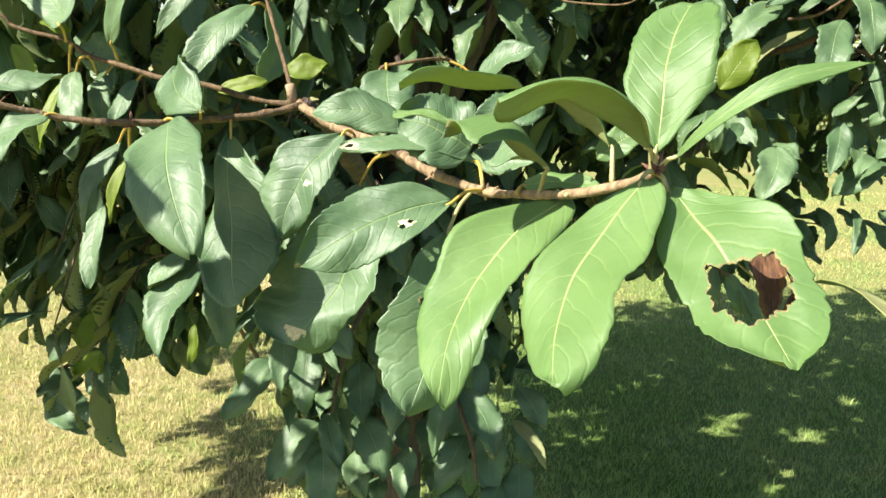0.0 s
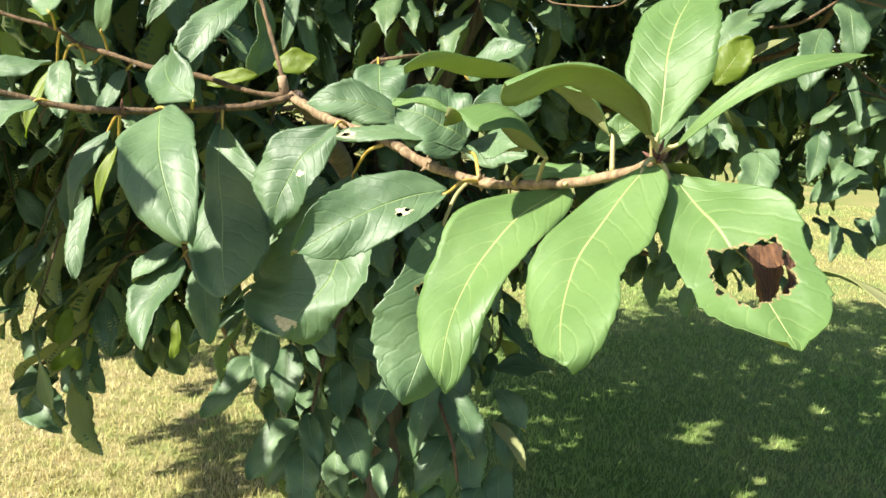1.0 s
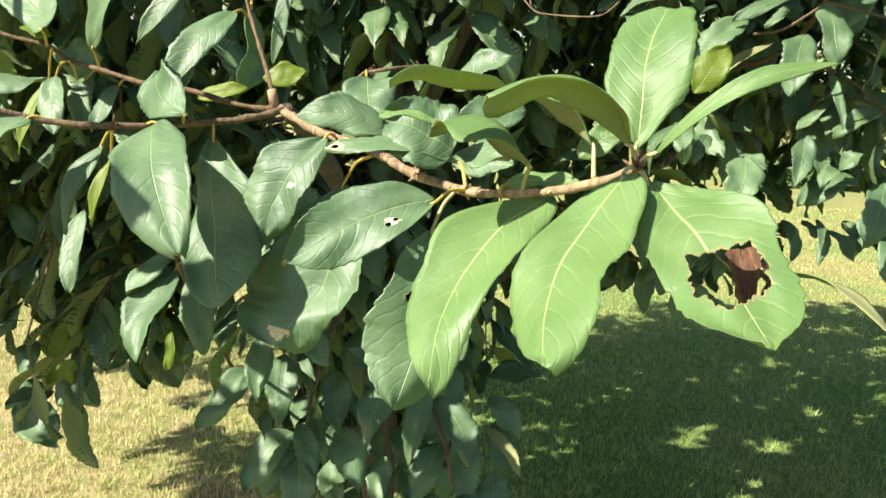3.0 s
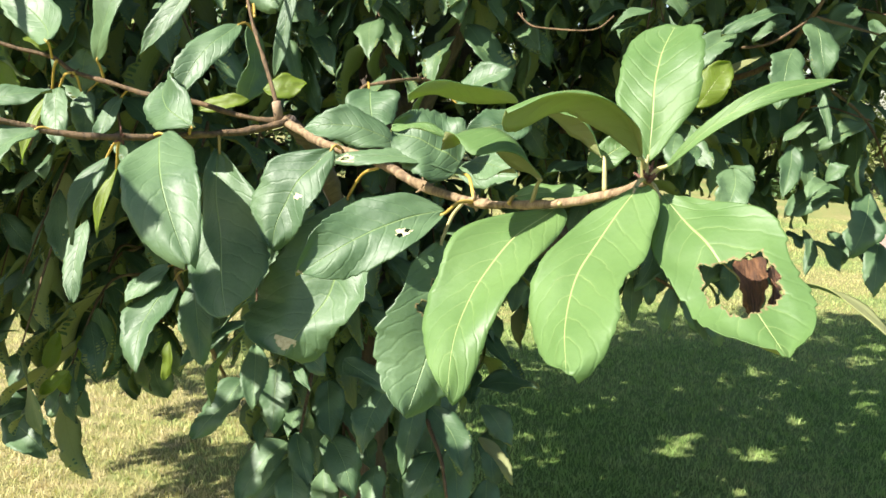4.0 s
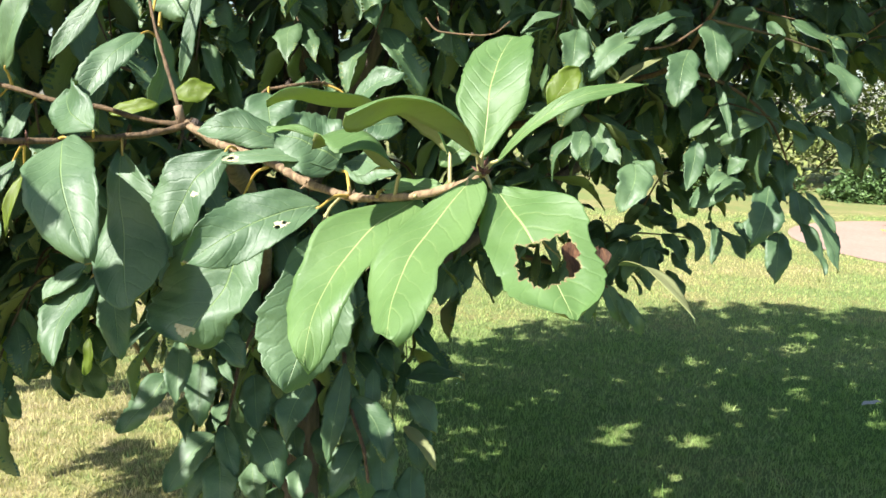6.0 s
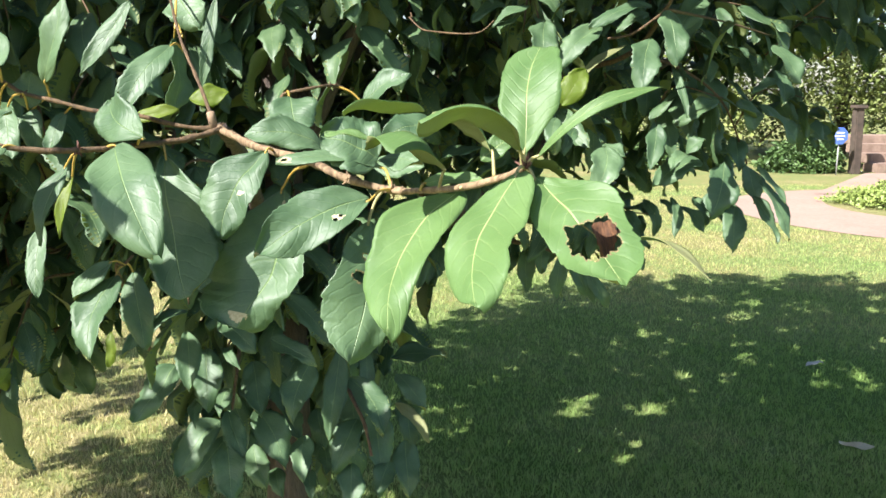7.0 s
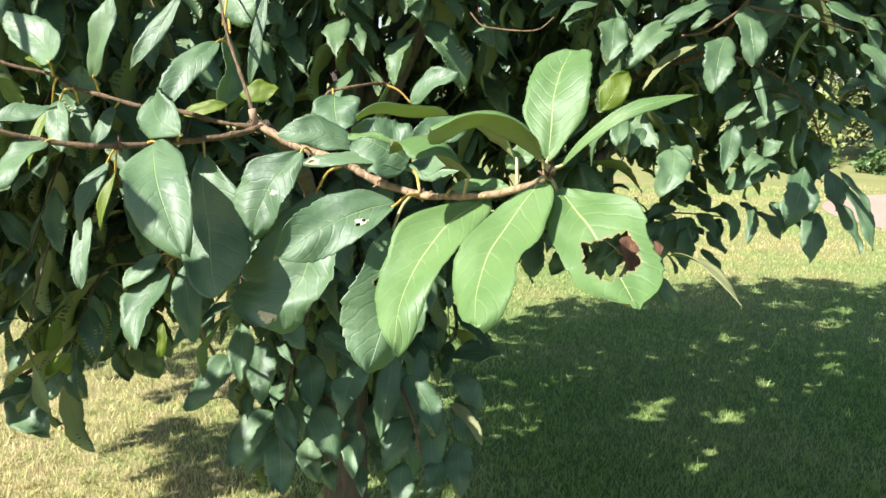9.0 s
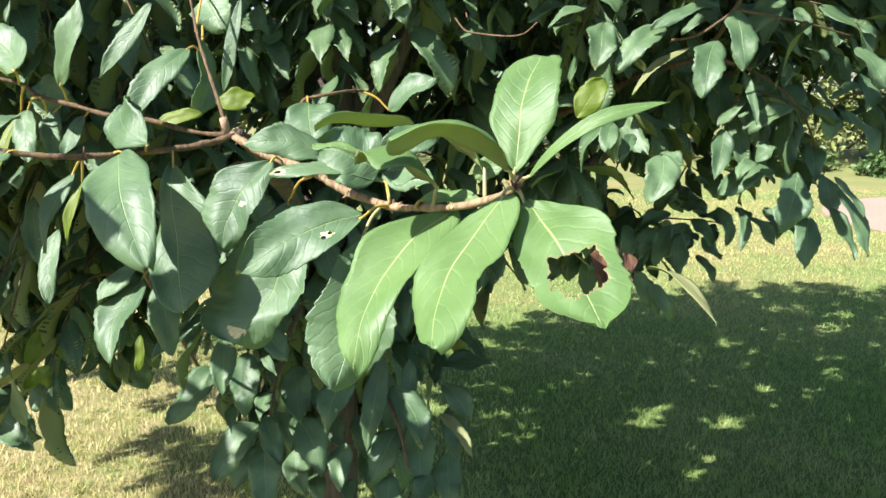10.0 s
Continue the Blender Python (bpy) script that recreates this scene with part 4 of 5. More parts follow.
# leaves low at the side
side_low = branch("branch", ((-0.456, 1.943, 1.047), (-0.582, 1.839, 1.007), (-0.637, 1.739, 0.998), (-0.673, 1.664, 0.963), (-0.702, 1.633, 0.951)), (0.007, 0.003), TWIG, tree, 8, label="side twig")
leaf(side_low, (-0.643, 1.629, 0.940), (-0.706, 1.569, 0.932), 0.0595, 30, 0.08, 0.12, seed=80)
leaf(side_low, (-0.699, 1.598, 0.925), (-0.602, 1.540, 0.869), 0.0728, -10, 0.08, 0.12, seed=81)
leaf(side_low, (-0.665, 1.667, 0.983), (-0.556, 1.622, 0.917), 0.0548, -20, 0.08, 0.12, seed=82)
leaf(side_low, (-0.608, 1.633, 0.976), (-0.619, 1.595, 0.923), 0.0466, 10, 0.08, 0.12, seed=83)
leaf(side_low, (-0.683, 1.645, 1.035), (-0.689, 1.605, 0.971), 0.0518, 10, 0.08, 0.12, seed=84)
leaf(side_low, (-0.667, 1.943, 1.001), (-0.640, 1.882, 0.905), 0.0732, 5, 0.08, 0.12, seed=85)
leaf(side_low, (-0.686, 1.869, 1.008), (-0.678, 1.785, 0.959), 0.0465, 10, 0.08, 0.12, seed=86)
leaf(side_low, (-0.583, 1.931, 0.944), (-0.552, 1.886, 0.856), 0.0490, 0, 0.08, 0.12, seed=87)
leaf(side_low, (-0.526, 1.929, 0.946), (-0.490, 1.884, 0.864), 0.0735, -5, 0.08, 0.12, seed=88)
leaf(side_low, (-0.623, 1.948, 1.040), (-0.685, 1.896, 0.988), 0.0549, 30, 0.08, 0.12, seed=89)
leaf(side_low, (-0.650, 1.864, 0.986), (-0.607, 1.807, 0.918), 0.0411, 0, 0.08, 0.12, seed=90)

# lit sprays on the far side
far_limb = branch("branch", ((0.270, 2.259, 1.458), (0.464, 1.949, 1.497), (0.582, 1.803, 1.572), (0.663, 1.653, 1.614), (0.648, 1.443, 1.683), (0.661, 1.421, 1.732)), (0.010, 0.002), TWIG, tree, 8, label="reddish-brown side limb")
branch("branch", ((0.663, 1.653, 1.614), (0.772, 1.662, 1.588), (0.880, 1.673, 1.517), (0.932, 1.646, 1.386)), (0.004, 0.0016), TWIG, tree, 8, label="thin drooping twig")
branch("branch", ((0.648, 1.443, 1.683), (0.840, 1.603, 1.676), (0.985, 1.682, 1.656)), (0.003, 0.0014), TWIG, tree, 8, label="thin twig")
branch("branch", ((0.552, 1.480, 1.632), (0.593, 1.459, 1.641), (0.648, 1.443, 1.681)), (0.0024, 0.002), TWIG, tree, 8, label="thin pale twig")
branch("branch", ((0.242, 2.527, 1.241), (0.553, 2.352, 1.221), (0.685, 2.289, 1.200), (0.815, 2.212, 1.212), (0.939, 2.193, 1.205)), (0.005, 0.0015), TWIG, tree, 8, label="thin drooping twig")
leaf(far_limb, (0.541, 1.480, 1.655), (0.443, 1.425, 1.576), 0.0475, 15, 0.10, 0.21, seed=140, tooth=0.15, wave=0.16, nu=32, nv=4, broad=(0.79, 0.78))
leaf(far_limb, (0.636, 1.481, 1.692), (0.506, 1.450, 1.647), 0.0343, 30, 0.12, 0.08, seed=141, tooth=0.13, wave=0.16, nu=32, nv=4, broad=(0.79, 0.76))
leaf(far_limb, (0.649, 1.530, 1.684), (0.576, 1.497, 1.647), 0.0286, 25, 0.12, 0.10, seed=142, tooth=0.13, wave=0.16, nu=32, nv=4, broad=(0.65, 0.74))
leaf(far_limb, (0.642, 1.427, 1.680), (0.638, 1.364, 1.581), 0.0510, -5, 0.10, 0.08, seed=143, tooth=0.11, wave=0.16, nu=32, nv=4, broad=(0.66, 0.83))
leaf(far_limb, (0.592, 1.369, 1.626), (0.553, 1.310, 1.538), 0.0530, 5, 0.11, 0.11, seed=144, tooth=0.15, wave=0.16, nu=32, nv=4, broad=(0.63, 0.75))
leaf(far_limb, (0.584, 1.471, 1.622), (0.471, 1.417, 1.539), 0.0158, 25, 0.06, 0.08, mats=TURNED, seed=145, tooth=0.15, wave=0.16, nu=32, nv=4, broad=(0.64, 0.65))
leaf(far_limb, (0.437, 1.487, 1.660), (0.414, 1.429, 1.585), 0.0554, 0, 0.13, 0.23, seed=146, tooth=0.12, wave=0.16, nu=32, nv=4, broad=(0.79, 0.73))
leaf(far_limb, (0.409, 1.494, 1.690), (0.334, 1.461, 1.649), 0.0264, 30, 0.10, 0.11, seed=147, tooth=0.16, wave=0.16, nu=32, nv=4, broad=(0.74, 0.84))
leaf(far_limb, (0.378, 1.548, 1.694), (0.307, 1.515, 1.661), 0.0300, 25, 0.12, 0.13, seed=148, tooth=0.12, wave=0.16, nu=32, nv=4, broad=(0.63, 0.64))
leaf(far_limb, (0.986, 1.673, 1.635), (1.021, 1.611, 1.555), 0.0560, -12, 0.06, 0.13, seed=149, tooth=0.14, wave=0.16, nu=32, nv=4, broad=(0.60, 0.77))
leaf(far_limb, (1.000, 1.712, 1.685), (1.017, 1.659, 1.652), 0.0308, -20, 0.08, 0.13, seed=150, tooth=0.15, wave=0.16, nu=32, nv=4, broad=(0.70, 0.68))
leaf(far_limb, (0.871, 1.660, 1.633), (0.908, 1.623, 1.611), 0.0209, -30, 0.09, 0.20, seed=151, tooth=0.10, wave=0.16, nu=32, nv=4, broad=(0.80, 0.61))
leaf(far_limb, (0.714, 1.558, 1.585), (0.720, 1.494, 1.488), 0.0169, 10, 0.11, 0.22, seed=152, tooth=0.10, wave=0.16, nu=32, nv=4, broad=(0.76, 0.69))
leaf(far_limb, (0.809, 1.629, 1.725), (0.729, 1.574, 1.647), 0.0537, 20, 0.10, 0.08, seed=153, tooth=0.10, wave=0.16, nu=32, nv=4, broad=(0.64, 0.84))
leaf(far_limb, (0.827, 1.659, 1.617), (0.818, 1.603, 1.558), 0.0239, 0, 0.07, 0.21, seed=154, tooth=0.16, wave=0.16, nu=32, nv=4, broad=(0.79, 0.69))
leaf(far_limb, (0.980, 1.641, 1.565), (0.914, 1.609, 1.538), 0.0254, 25, 0.08, 0.17, seed=155, tooth=0.15, wave=0.16, nu=32, nv=4, broad=(0.62, 0.79))
leaf(far_limb, (0.963, 1.772, 1.720), (0.971, 1.711, 1.642), 0.0396, -10, 0.11, 0.23, seed=156, tooth=0.10, wave=0.16, nu=32, nv=4, broad=(0.79, 0.62))
leaf(far_limb, (0.863, 1.674, 1.710), (0.864, 1.616, 1.643), 0.0299, 10, 0.08, 0.18, seed=157, tooth=0.16, wave=0.16, nu=32, nv=4, broad=(0.67, 0.83))
leaf(far_limb, (0.831, 1.829, 1.707), (0.920, 1.761, 1.621), 0.0326, -35, 0.09, 0.13, seed=158, tooth=0.12, wave=0.16, nu=32, nv=4, broad=(0.64, 0.62))
leaf(far_limb, (0.883, 1.867, 1.656), (0.966, 1.824, 1.616), 0.0301, -30, 0.06, 0.20, seed=159, tooth=0.16, wave=0.16, nu=32, nv=4, broad=(0.63, 0.61))
leaf(far_limb, (0.488, 1.292, 1.447), (0.460, 1.235, 1.380), 0.0546, 8, 0.13, 0.17, seed=160, tooth=0.12, wave=0.16, nu=32, nv=4, broad=(0.65, 0.75))
leaf(far_limb, (0.503, 1.342, 1.448), (0.532, 1.306, 1.429), 0.0308, -20, 0.12, 0.16, seed=161, tooth=0.13, wave=0.16, nu=32, nv=4, broad=(0.61, 0.83))
leaf(far_limb, (0.440, 1.405, 1.492), (0.416, 1.352, 1.449), 0.0332, 5, 0.05, 0.16, seed=162, tooth=0.15, wave=0.16, nu=32, nv=4, broad=(0.63, 0.78))
leaf(far_limb, (0.486, 1.449, 1.472), (0.452, 1.397, 1.428), 0.0238, 10, 0.13, 0.19, seed=163, tooth=0.15, wave=0.16, nu=32, nv=4, broad=(0.62, 0.71))
leaf(far_limb, (0.676, 1.541, 1.478), (0.648, 1.481, 1.392), 0.0394, 8, 0.06, 0.22, seed=164, tooth=0.12, wave=0.16, nu=32, nv=4, broad=(0.69, 0.85))
leaf(far_limb, (0.737, 1.526, 1.420), (0.766, 1.499, 1.446), 0.0338, -25, 0.12, 0.25, seed=165, tooth=0.13, wave=0.16, nu=32, nv=4, broad=(0.70, 0.78))
leaf(far_limb, (0.780, 1.541, 1.401), (0.665, 1.509, 1.356), 0.0556, 30, 0.09, 0.13, seed=166, tooth=0.12, wave=0.16, nu=32, nv=4, broad=(0.63, 0.69))
leaf(far_limb, (0.741, 1.526, 1.417), (0.687, 1.479, 1.393), 0.0268, 20, 0.13, 0.24, seed=167, tooth=0.14, wave=0.16, nu=32, nv=4, broad=(0.70, 0.68))
leaf(far_limb, (0.827, 1.538, 1.400), (0.770, 1.477, 1.299), 0.0599, 5, 0.06, 0.13, seed=168, tooth=0.15, wave=0.16, nu=32, nv=4, broad=(0.77, 0.69))
leaf(far_limb, (0.898, 1.637, 1.521), (0.908, 1.580, 1.462), 0.0524, -10, 0.11, 0.21, seed=169, tooth=0.14, wave=0.16, nu=32, nv=4, broad=(0.73, 0.79))
leaf(far_limb, (0.954, 1.652, 1.511), (1.008, 1.589, 1.434), 0.0515, -25, 0.08, 0.20, seed=170, tooth=0.12, wave=0.16, nu=32, nv=4, broad=(0.70, 0.79))
leaf(far_limb, (0.909, 1.673, 1.443), (0.899, 1.615, 1.374), 0.0462, 0, 0.11, 0.13, seed=171, tooth=0.16, wave=0.16, nu=32, nv=4, broad=(0.73, 0.75))
leaf(far_limb, (0.936, 1.661, 1.385), (0.926, 1.601, 1.307), 0.0477, -5, 0.05, 0.17, seed=172, tooth=0.12, wave=0.16, nu=32, nv=4, broad=(0.73, 0.72))
leaf(far_limb, (0.894, 1.783, 1.483), (0.889, 1.720, 1.386), 0.0570, 0, 0.12, 0.19, seed=173, tooth=0.15, wave=0.16, nu=32, nv=4, broad=(0.67, 0.76))
leaf(far_limb, (0.851, 1.841, 1.504), (0.857, 1.778, 1.412), 0.0585, 0, 0.11, 0.22, seed=174, tooth=0.12, wave=0.16, nu=32, nv=4, broad=(0.77, 0.82))
leaf(far_limb, (0.805, 1.909, 1.584), (0.780, 1.846, 1.480), 0.0686, 5, 0.11, 0.25, seed=175, tooth=0.16, wave=0.16, nu=32, nv=4, broad=(0.70, 0.73))
leaf(far_limb, (0.916, 1.849, 1.569), (0.943, 1.786, 1.483), 0.0585, -12, 0.06, 0.22, seed=176, tooth=0.16, wave=0.16, nu=32, nv=4, broad=(0.70, 0.77))
leaf(far_limb, (1.094, 1.841, 1.587), (1.086, 1.782, 1.509), 0.0502, -5, 0.11, 0.20, seed=177, tooth=0.11, wave=0.16, nu=32, nv=4, broad=(0.76, 0.75))
leaf(far_limb, (0.884, 1.854, 1.585), (0.833, 1.793, 1.490), 0.0502, 10, 0.10, 0.15, seed=178, tooth=0.14, wave=0.16, nu=32, nv=4, broad=(0.75, 0.76))
leaf(far_limb, (0.886, 1.599, 1.307), (0.852, 1.538, 1.218), 0.0509, 6, 0.11, 0.08, seed=179, tooth=0.11, wave=0.16, nu=32, nv=4, broad=(0.69, 0.76))
leaf(far_limb, (0.922, 1.600, 1.325), (0.948, 1.535, 1.233), 0.0344, -10, 0.07, 0.20, seed=180, tooth=0.14, wave=0.16, nu=32, nv=4, broad=(0.61, 0.72))
leaf(far_limb, (0.944, 1.604, 1.358), (0.976, 1.535, 1.240), 0.0344, -12, 0.07, 0.09, seed=181, tooth=0.11, wave=0.16, nu=32, nv=4, broad=(0.66, 0.65))
leaf(far_limb, (0.923, 1.591, 1.386), (0.959, 1.530, 1.319), 0.0222, -15, 0.07, 0.09, seed=182, tooth=0.13, wave=0.16, nu=32, nv=4, broad=(0.68, 0.75))
leaf(far_limb, (0.748, 1.610, 1.323), (0.735, 1.551, 1.248), 0.0239, 0, 0.10, 0.12, seed=183, tooth=0.15, wave=0.16, nu=32, nv=4, broad=(0.60, 0.70))
leaf(far_limb, (0.790, 1.654, 1.299), (0.820, 1.597, 1.249), 0.0354, -15, 0.07, 0.15, seed=184, tooth=0.11, wave=0.16, nu=32, nv=4, broad=(0.77, 0.69))
leaf(far_limb, (0.861, 1.650, 1.299), (0.866, 1.597, 1.263), 0.0308, -10, 0.05, 0.18, seed=185, tooth=0.11, wave=0.16, nu=32, nv=4, broad=(0.71, 0.68))
leaf(far_limb, (0.833, 1.684, 1.313), (0.843, 1.628, 1.261), 0.0392, -10, 0.10, 0.24, seed=186, tooth=0.15, wave=0.16, nu=32, nv=4, broad=(0.68, 0.80))
branch("branch", ((0.060, 1.989, 1.374), (0.047, 2.015, 1.493), (0.021, 2.038, 1.597), (0.005, 2.060, 1.702), (-0.009, 2.096, 1.874)), (0.009, 0.006), BARK, tree, 8, label="reddish-brown rising limb")
branch("branch", ((0.161, 1.249, 1.646), (0.170, 1.182, 1.625), (0.185, 1.149, 1.619), (0.211, 1.093, 1.613), (0.233, 1.069, 1.614), (0.252, 1.070, 1.629)), (0.0012, 0.0009), TWIG, tree, 8, label="thin reddish-brown twig")
leaf(side_low, (-0.421, 1.186, 1.146), (-0.458, 1.184, 1.112), 0.0214, 10, 0.08, 0.12, mats=BACKLIT_TINT, seed=121)
leaf(side_low, (-0.459, 1.249, 1.181), (-0.472, 1.241, 1.130), 0.0256, 0, 0.08, 0.12, mats=BACKLIT_TINT, seed=122)
leaf(side_low, (-0.449, 1.296, 1.164), (-0.423, 1.283, 1.116), 0.0213, 0, 0.08, 0.12, mats=BACKLIT_TINT, seed=123)
leaf(side_low, (-0.450, 1.238, 1.131), (-0.445, 1.231, 1.097), 0.0222, 0, 0.08, 0.12, mats=BACKLIT_TINT, seed=124)

# unseen leaves added further out along the side twig, to shade those in view
# these two twigs are unseen as well, added to carry the leaves
outer = branch("branch", ((-0.321, 0.692, 1.507), (-0.470, 0.740, 1.760), (-0.530, 0.812, 1.856), (-0.600, 0.900, 1.930), (-0.680, 1.300, 2.080), (-0.406, 1.702, 2.016)), (0.0026, 0.009), TWIG, tree, 8, label="unseen brown side twig, added to carry shading leaves")
branch("branch", ((-0.400, 0.838, 1.577), (-0.560, 0.930, 1.900), (-0.640, 1.150, 2.000)), (0.0016, 0.003), TWIG, tree, 8, label="thin reddish-brown twig")
leaf(main, (-0.476, 0.551, 1.819), (-0.457, 0.515, 1.729), 0.045, 20, 0.08, 0.12, seed=901)
leaf(main, (-0.452, 0.481, 1.785), (-0.420, 0.457, 1.705), 0.060, 20, 0.08, 0.12, seed=902)
leaf(upper, (-0.533, 0.811, 1.852), (-0.556, 0.787, 1.719), 0.075, 20, 0.08, 0.12, seed=910)
leaf(upper, (-0.471, 0.834, 1.800), (-0.494, 0.809, 1.664), 0.075, 20, 0.08, 0.12, seed=911)
leaf(upper, (-0.578, 0.824, 1.886), (-0.601, 0.800, 1.754), 0.075, 20, 0.08, 0.12, seed=912)
leaf(upper, (-0.438, 0.839, 1.738), (-0.460, 0.816, 1.600), 0.075, 20, 0.08, 0.12, seed=913)
leaf(upper, (-0.504, 0.822, 1.771), (-0.527, 0.798, 1.636), 0.075, 20, 0.08, 0.12, seed=914)

# dark leaves hanging low on the far side
dark_limb = branch("branch", ((0.428, 2.009, 1.183), (0.568, 1.986, 1.159), (0.638, 1.971, 1.127), (0.694, 1.957, 1.094)), (0.006, 0.002), TWIG, tree, 8, label="thin low twig")
leaf(dark_limb, (0.595, 2.008, 1.227), (0.535, 1.949, 1.129), 0.0536, 10, 0.10, 0.21, seed=280, tooth=0.15, wave=0.16, nu=24, nv=3, broad=(0.79, 0.78))
leaf(dark_limb, (0.625, 2.054, 1.207), (0.594, 1.994, 1.108), 0.0549, 0, 0.12, 0.08, seed=281, tooth=0.13, wave=0.16, nu=24, nv=3, broad=(0.79, 0.76))
leaf(dark_limb, (0.631, 2.007, 1.229), (0.619, 1.948, 1.145), 0.0482, -5, 0.12, 0.10, seed=282, tooth=0.13, wave=0.16, nu=24, nv=3, broad=(0.65, 0.74))
leaf(dark_limb, (0.699, 2.003, 1.221), (0.654, 1.948, 1.154), 0.0482, 10, 0.10, 0.08, seed=283, tooth=0.11, wave=0.16, nu=24, nv=3, broad=(0.66, 0.83))
leaf(dark_limb, (0.758, 2.050, 1.216), (0.704, 1.992, 1.125), 0.0495, 8, 0.11, 0.11, seed=284, tooth=0.15, wave=0.16, nu=24, nv=3, broad=(0.63, 0.75))
leaf(dark_limb, (0.767, 1.998, 1.209), (0.746, 1.939, 1.119), 0.0456, 0, 0.06, 0.08, seed=285, tooth=0.15, wave=0.16, nu=24, nv=3, broad=(0.64, 0.65))
leaf(dark_limb, (0.818, 2.093, 1.183), (0.744, 2.044, 1.143), 0.0478, 20, 0.13, 0.23, seed=286, tooth=0.12, wave=0.16, nu=24, nv=3, broad=(0.79, 0.73))
leaf(dark_limb, (0.706, 2.097, 1.176), (0.669, 2.038, 1.083), 0.0507, 5, 0.10, 0.11, seed=287, tooth=0.16, wave=0.16, nu=24, nv=3, broad=(0.74, 0.84))
leaf(dark_limb, (0.287, 1.914, 1.196), (0.251, 1.853, 1.090), 0.0509, 8, 0.12, 0.13, seed=288, tooth=0.12, wave=0.16, nu=24, nv=3, broad=(0.63, 0.64))
leaf(dark_limb, (0.315, 1.960, 1.173), (0.284, 1.902, 1.087), 0.0523, 5, 0.06, 0.13, seed=289, tooth=0.14, wave=0.16, nu=24, nv=3, broad=(0.60, 0.77))
leaf(dark_limb, (0.529, 2.102, 1.168), (0.502, 2.044, 1.083), 0.0563, 5, 0.08, 0.13, seed=290, tooth=0.15, wave=0.16, nu=24, nv=3, broad=(0.70, 0.68))
leaf(dark_limb, (0.420, 2.106, 1.164), (0.402, 2.047, 1.072), 0.0619, 5, 0.09, 0.20, seed=291, tooth=0.10, wave=0.16, nu=24, nv=3, broad=(0.80, 0.61))
leaf(dark_limb, (0.624, 1.974, 1.134), (0.613, 1.955, 1.029), 0.0418, 0, 0.08, 0.2, seed=125)
leaf(dark_limb, (0.652, 1.968, 1.121), (0.688, 1.947, 1.036), 0.0474, 0, 0.08, 0.2, seed=126)
leaf(dark_limb, (0.691, 1.957, 1.094), (0.740, 1.936, 1.010), 0.0390, 0, 0.08, 0.2, seed=127)
leaf(dark_limb, (0.560, 2.037, 1.150), (0.550, 2.016, 1.037), 0.0484, 0, 0.08, 0.2, seed=128)
leaf(dark_limb, (0.582, 1.983, 1.153), (0.575, 1.972, 1.091), 0.0362, 0, 0.08, 0.2, seed=129)
leaf(dark_limb, (0.506, 2.093, 1.140), (0.456, 2.085, 1.066), 0.0495, 10, 0.08, 0.2, seed=130)
leaf(dark_limb, (0.680, 1.960, 1.101), (0.708, 1.941, 1.018), 0.0279, 0, 0.08, 0.2, seed=131)
leaf(dark_limb, (0.761, 2.204, 1.237), (0.807, 2.165, 1.287), 0.0425, -10, 0.10, 0.14, seed=200, tooth=0.11, wave=0.16, nu=32, nv=4, broad=(0.72, 0.74))
leaf(dark_limb, (0.805, 2.200, 1.228), (0.704, 2.168, 1.187), 0.0445, 20, 0.13, 0.24, seed=201, tooth=0.14, wave=0.16, nu=32, nv=4, broad=(0.67, 0.82))
leaf(dark_limb, (0.844, 2.193, 1.205), (0.748, 2.140, 1.133), 0.0465, 10, 0.05, 0.10, seed=202, tooth=0.13, wave=0.16, nu=32, nv=4, broad=(0.72, 0.64))
leaf(dark_limb, (0.859, 2.194, 1.214), (0.897, 2.135, 1.154), 0.0465, -10, 0.10, 0.23, seed=203, tooth=0.12, wave=0.16, nu=32, nv=4, broad=(0.69, 0.66))
leaf(dark_limb, (0.896, 2.244, 1.217), (0.966, 2.206, 1.201), 0.0434, -30, 0.07, 0.25, seed=204, tooth=0.12, wave=0.16, nu=32, nv=4, broad=(0.79, 0.83))
leaf(dark_limb, (0.888, 2.184, 1.167), (0.920, 2.127, 1.116), 0.0405, -8, 0.10, 0.12, seed=205, tooth=0.16, wave=0.16, nu=32, nv=4, broad=(0.70, 0.70))
leaf(dark_limb, (0.873, 2.176, 1.120), (0.903, 2.118, 1.063), 0.0304, -8, 0.08, 0.25, seed=206, tooth=0.13, wave=0.16, nu=32, nv=4, broad=(0.66, 0.72))
leaf(dark_limb, (0.790, 2.182, 1.127), (0.817, 2.126, 1.077), 0.0304, -5, 0.06, 0.19, seed=207, tooth=0.13, wave=0.16, nu=32, nv=4, broad=(0.66, 0.80))
leaf(dark_limb, (0.728, 2.246, 1.176), (0.735, 2.187, 1.104), 0.0414, 0, 0.12, 0.08, seed=208, tooth=0.13, wave=0.16, nu=32, nv=4, broad=(0.65, 0.83))
leaf(dark_limb, (0.756, 2.250, 1.206), (0.684, 2.198, 1.152), 0.0414, 15, 0.11, 0.12, seed=209, tooth=0.12, wave=0.16, nu=32, nv=4, broad=(0.63, 0.85))
leaf(dark_limb, (0.862, 2.299, 1.230), (0.925, 2.266, 1.239), 0.0422, -25, 0.07, 0.18, seed=210, tooth=0.13, wave=0.16, nu=32, nv=4, broad=(0.73, 0.75))
leaf(dark_limb, (0.944, 2.305, 1.291), (0.887, 2.281, 1.308), 0.0275, 20, 0.11, 0.10, seed=211, tooth=0.15, wave=0.16, nu=32, nv=4, broad=(0.66, 0.73))
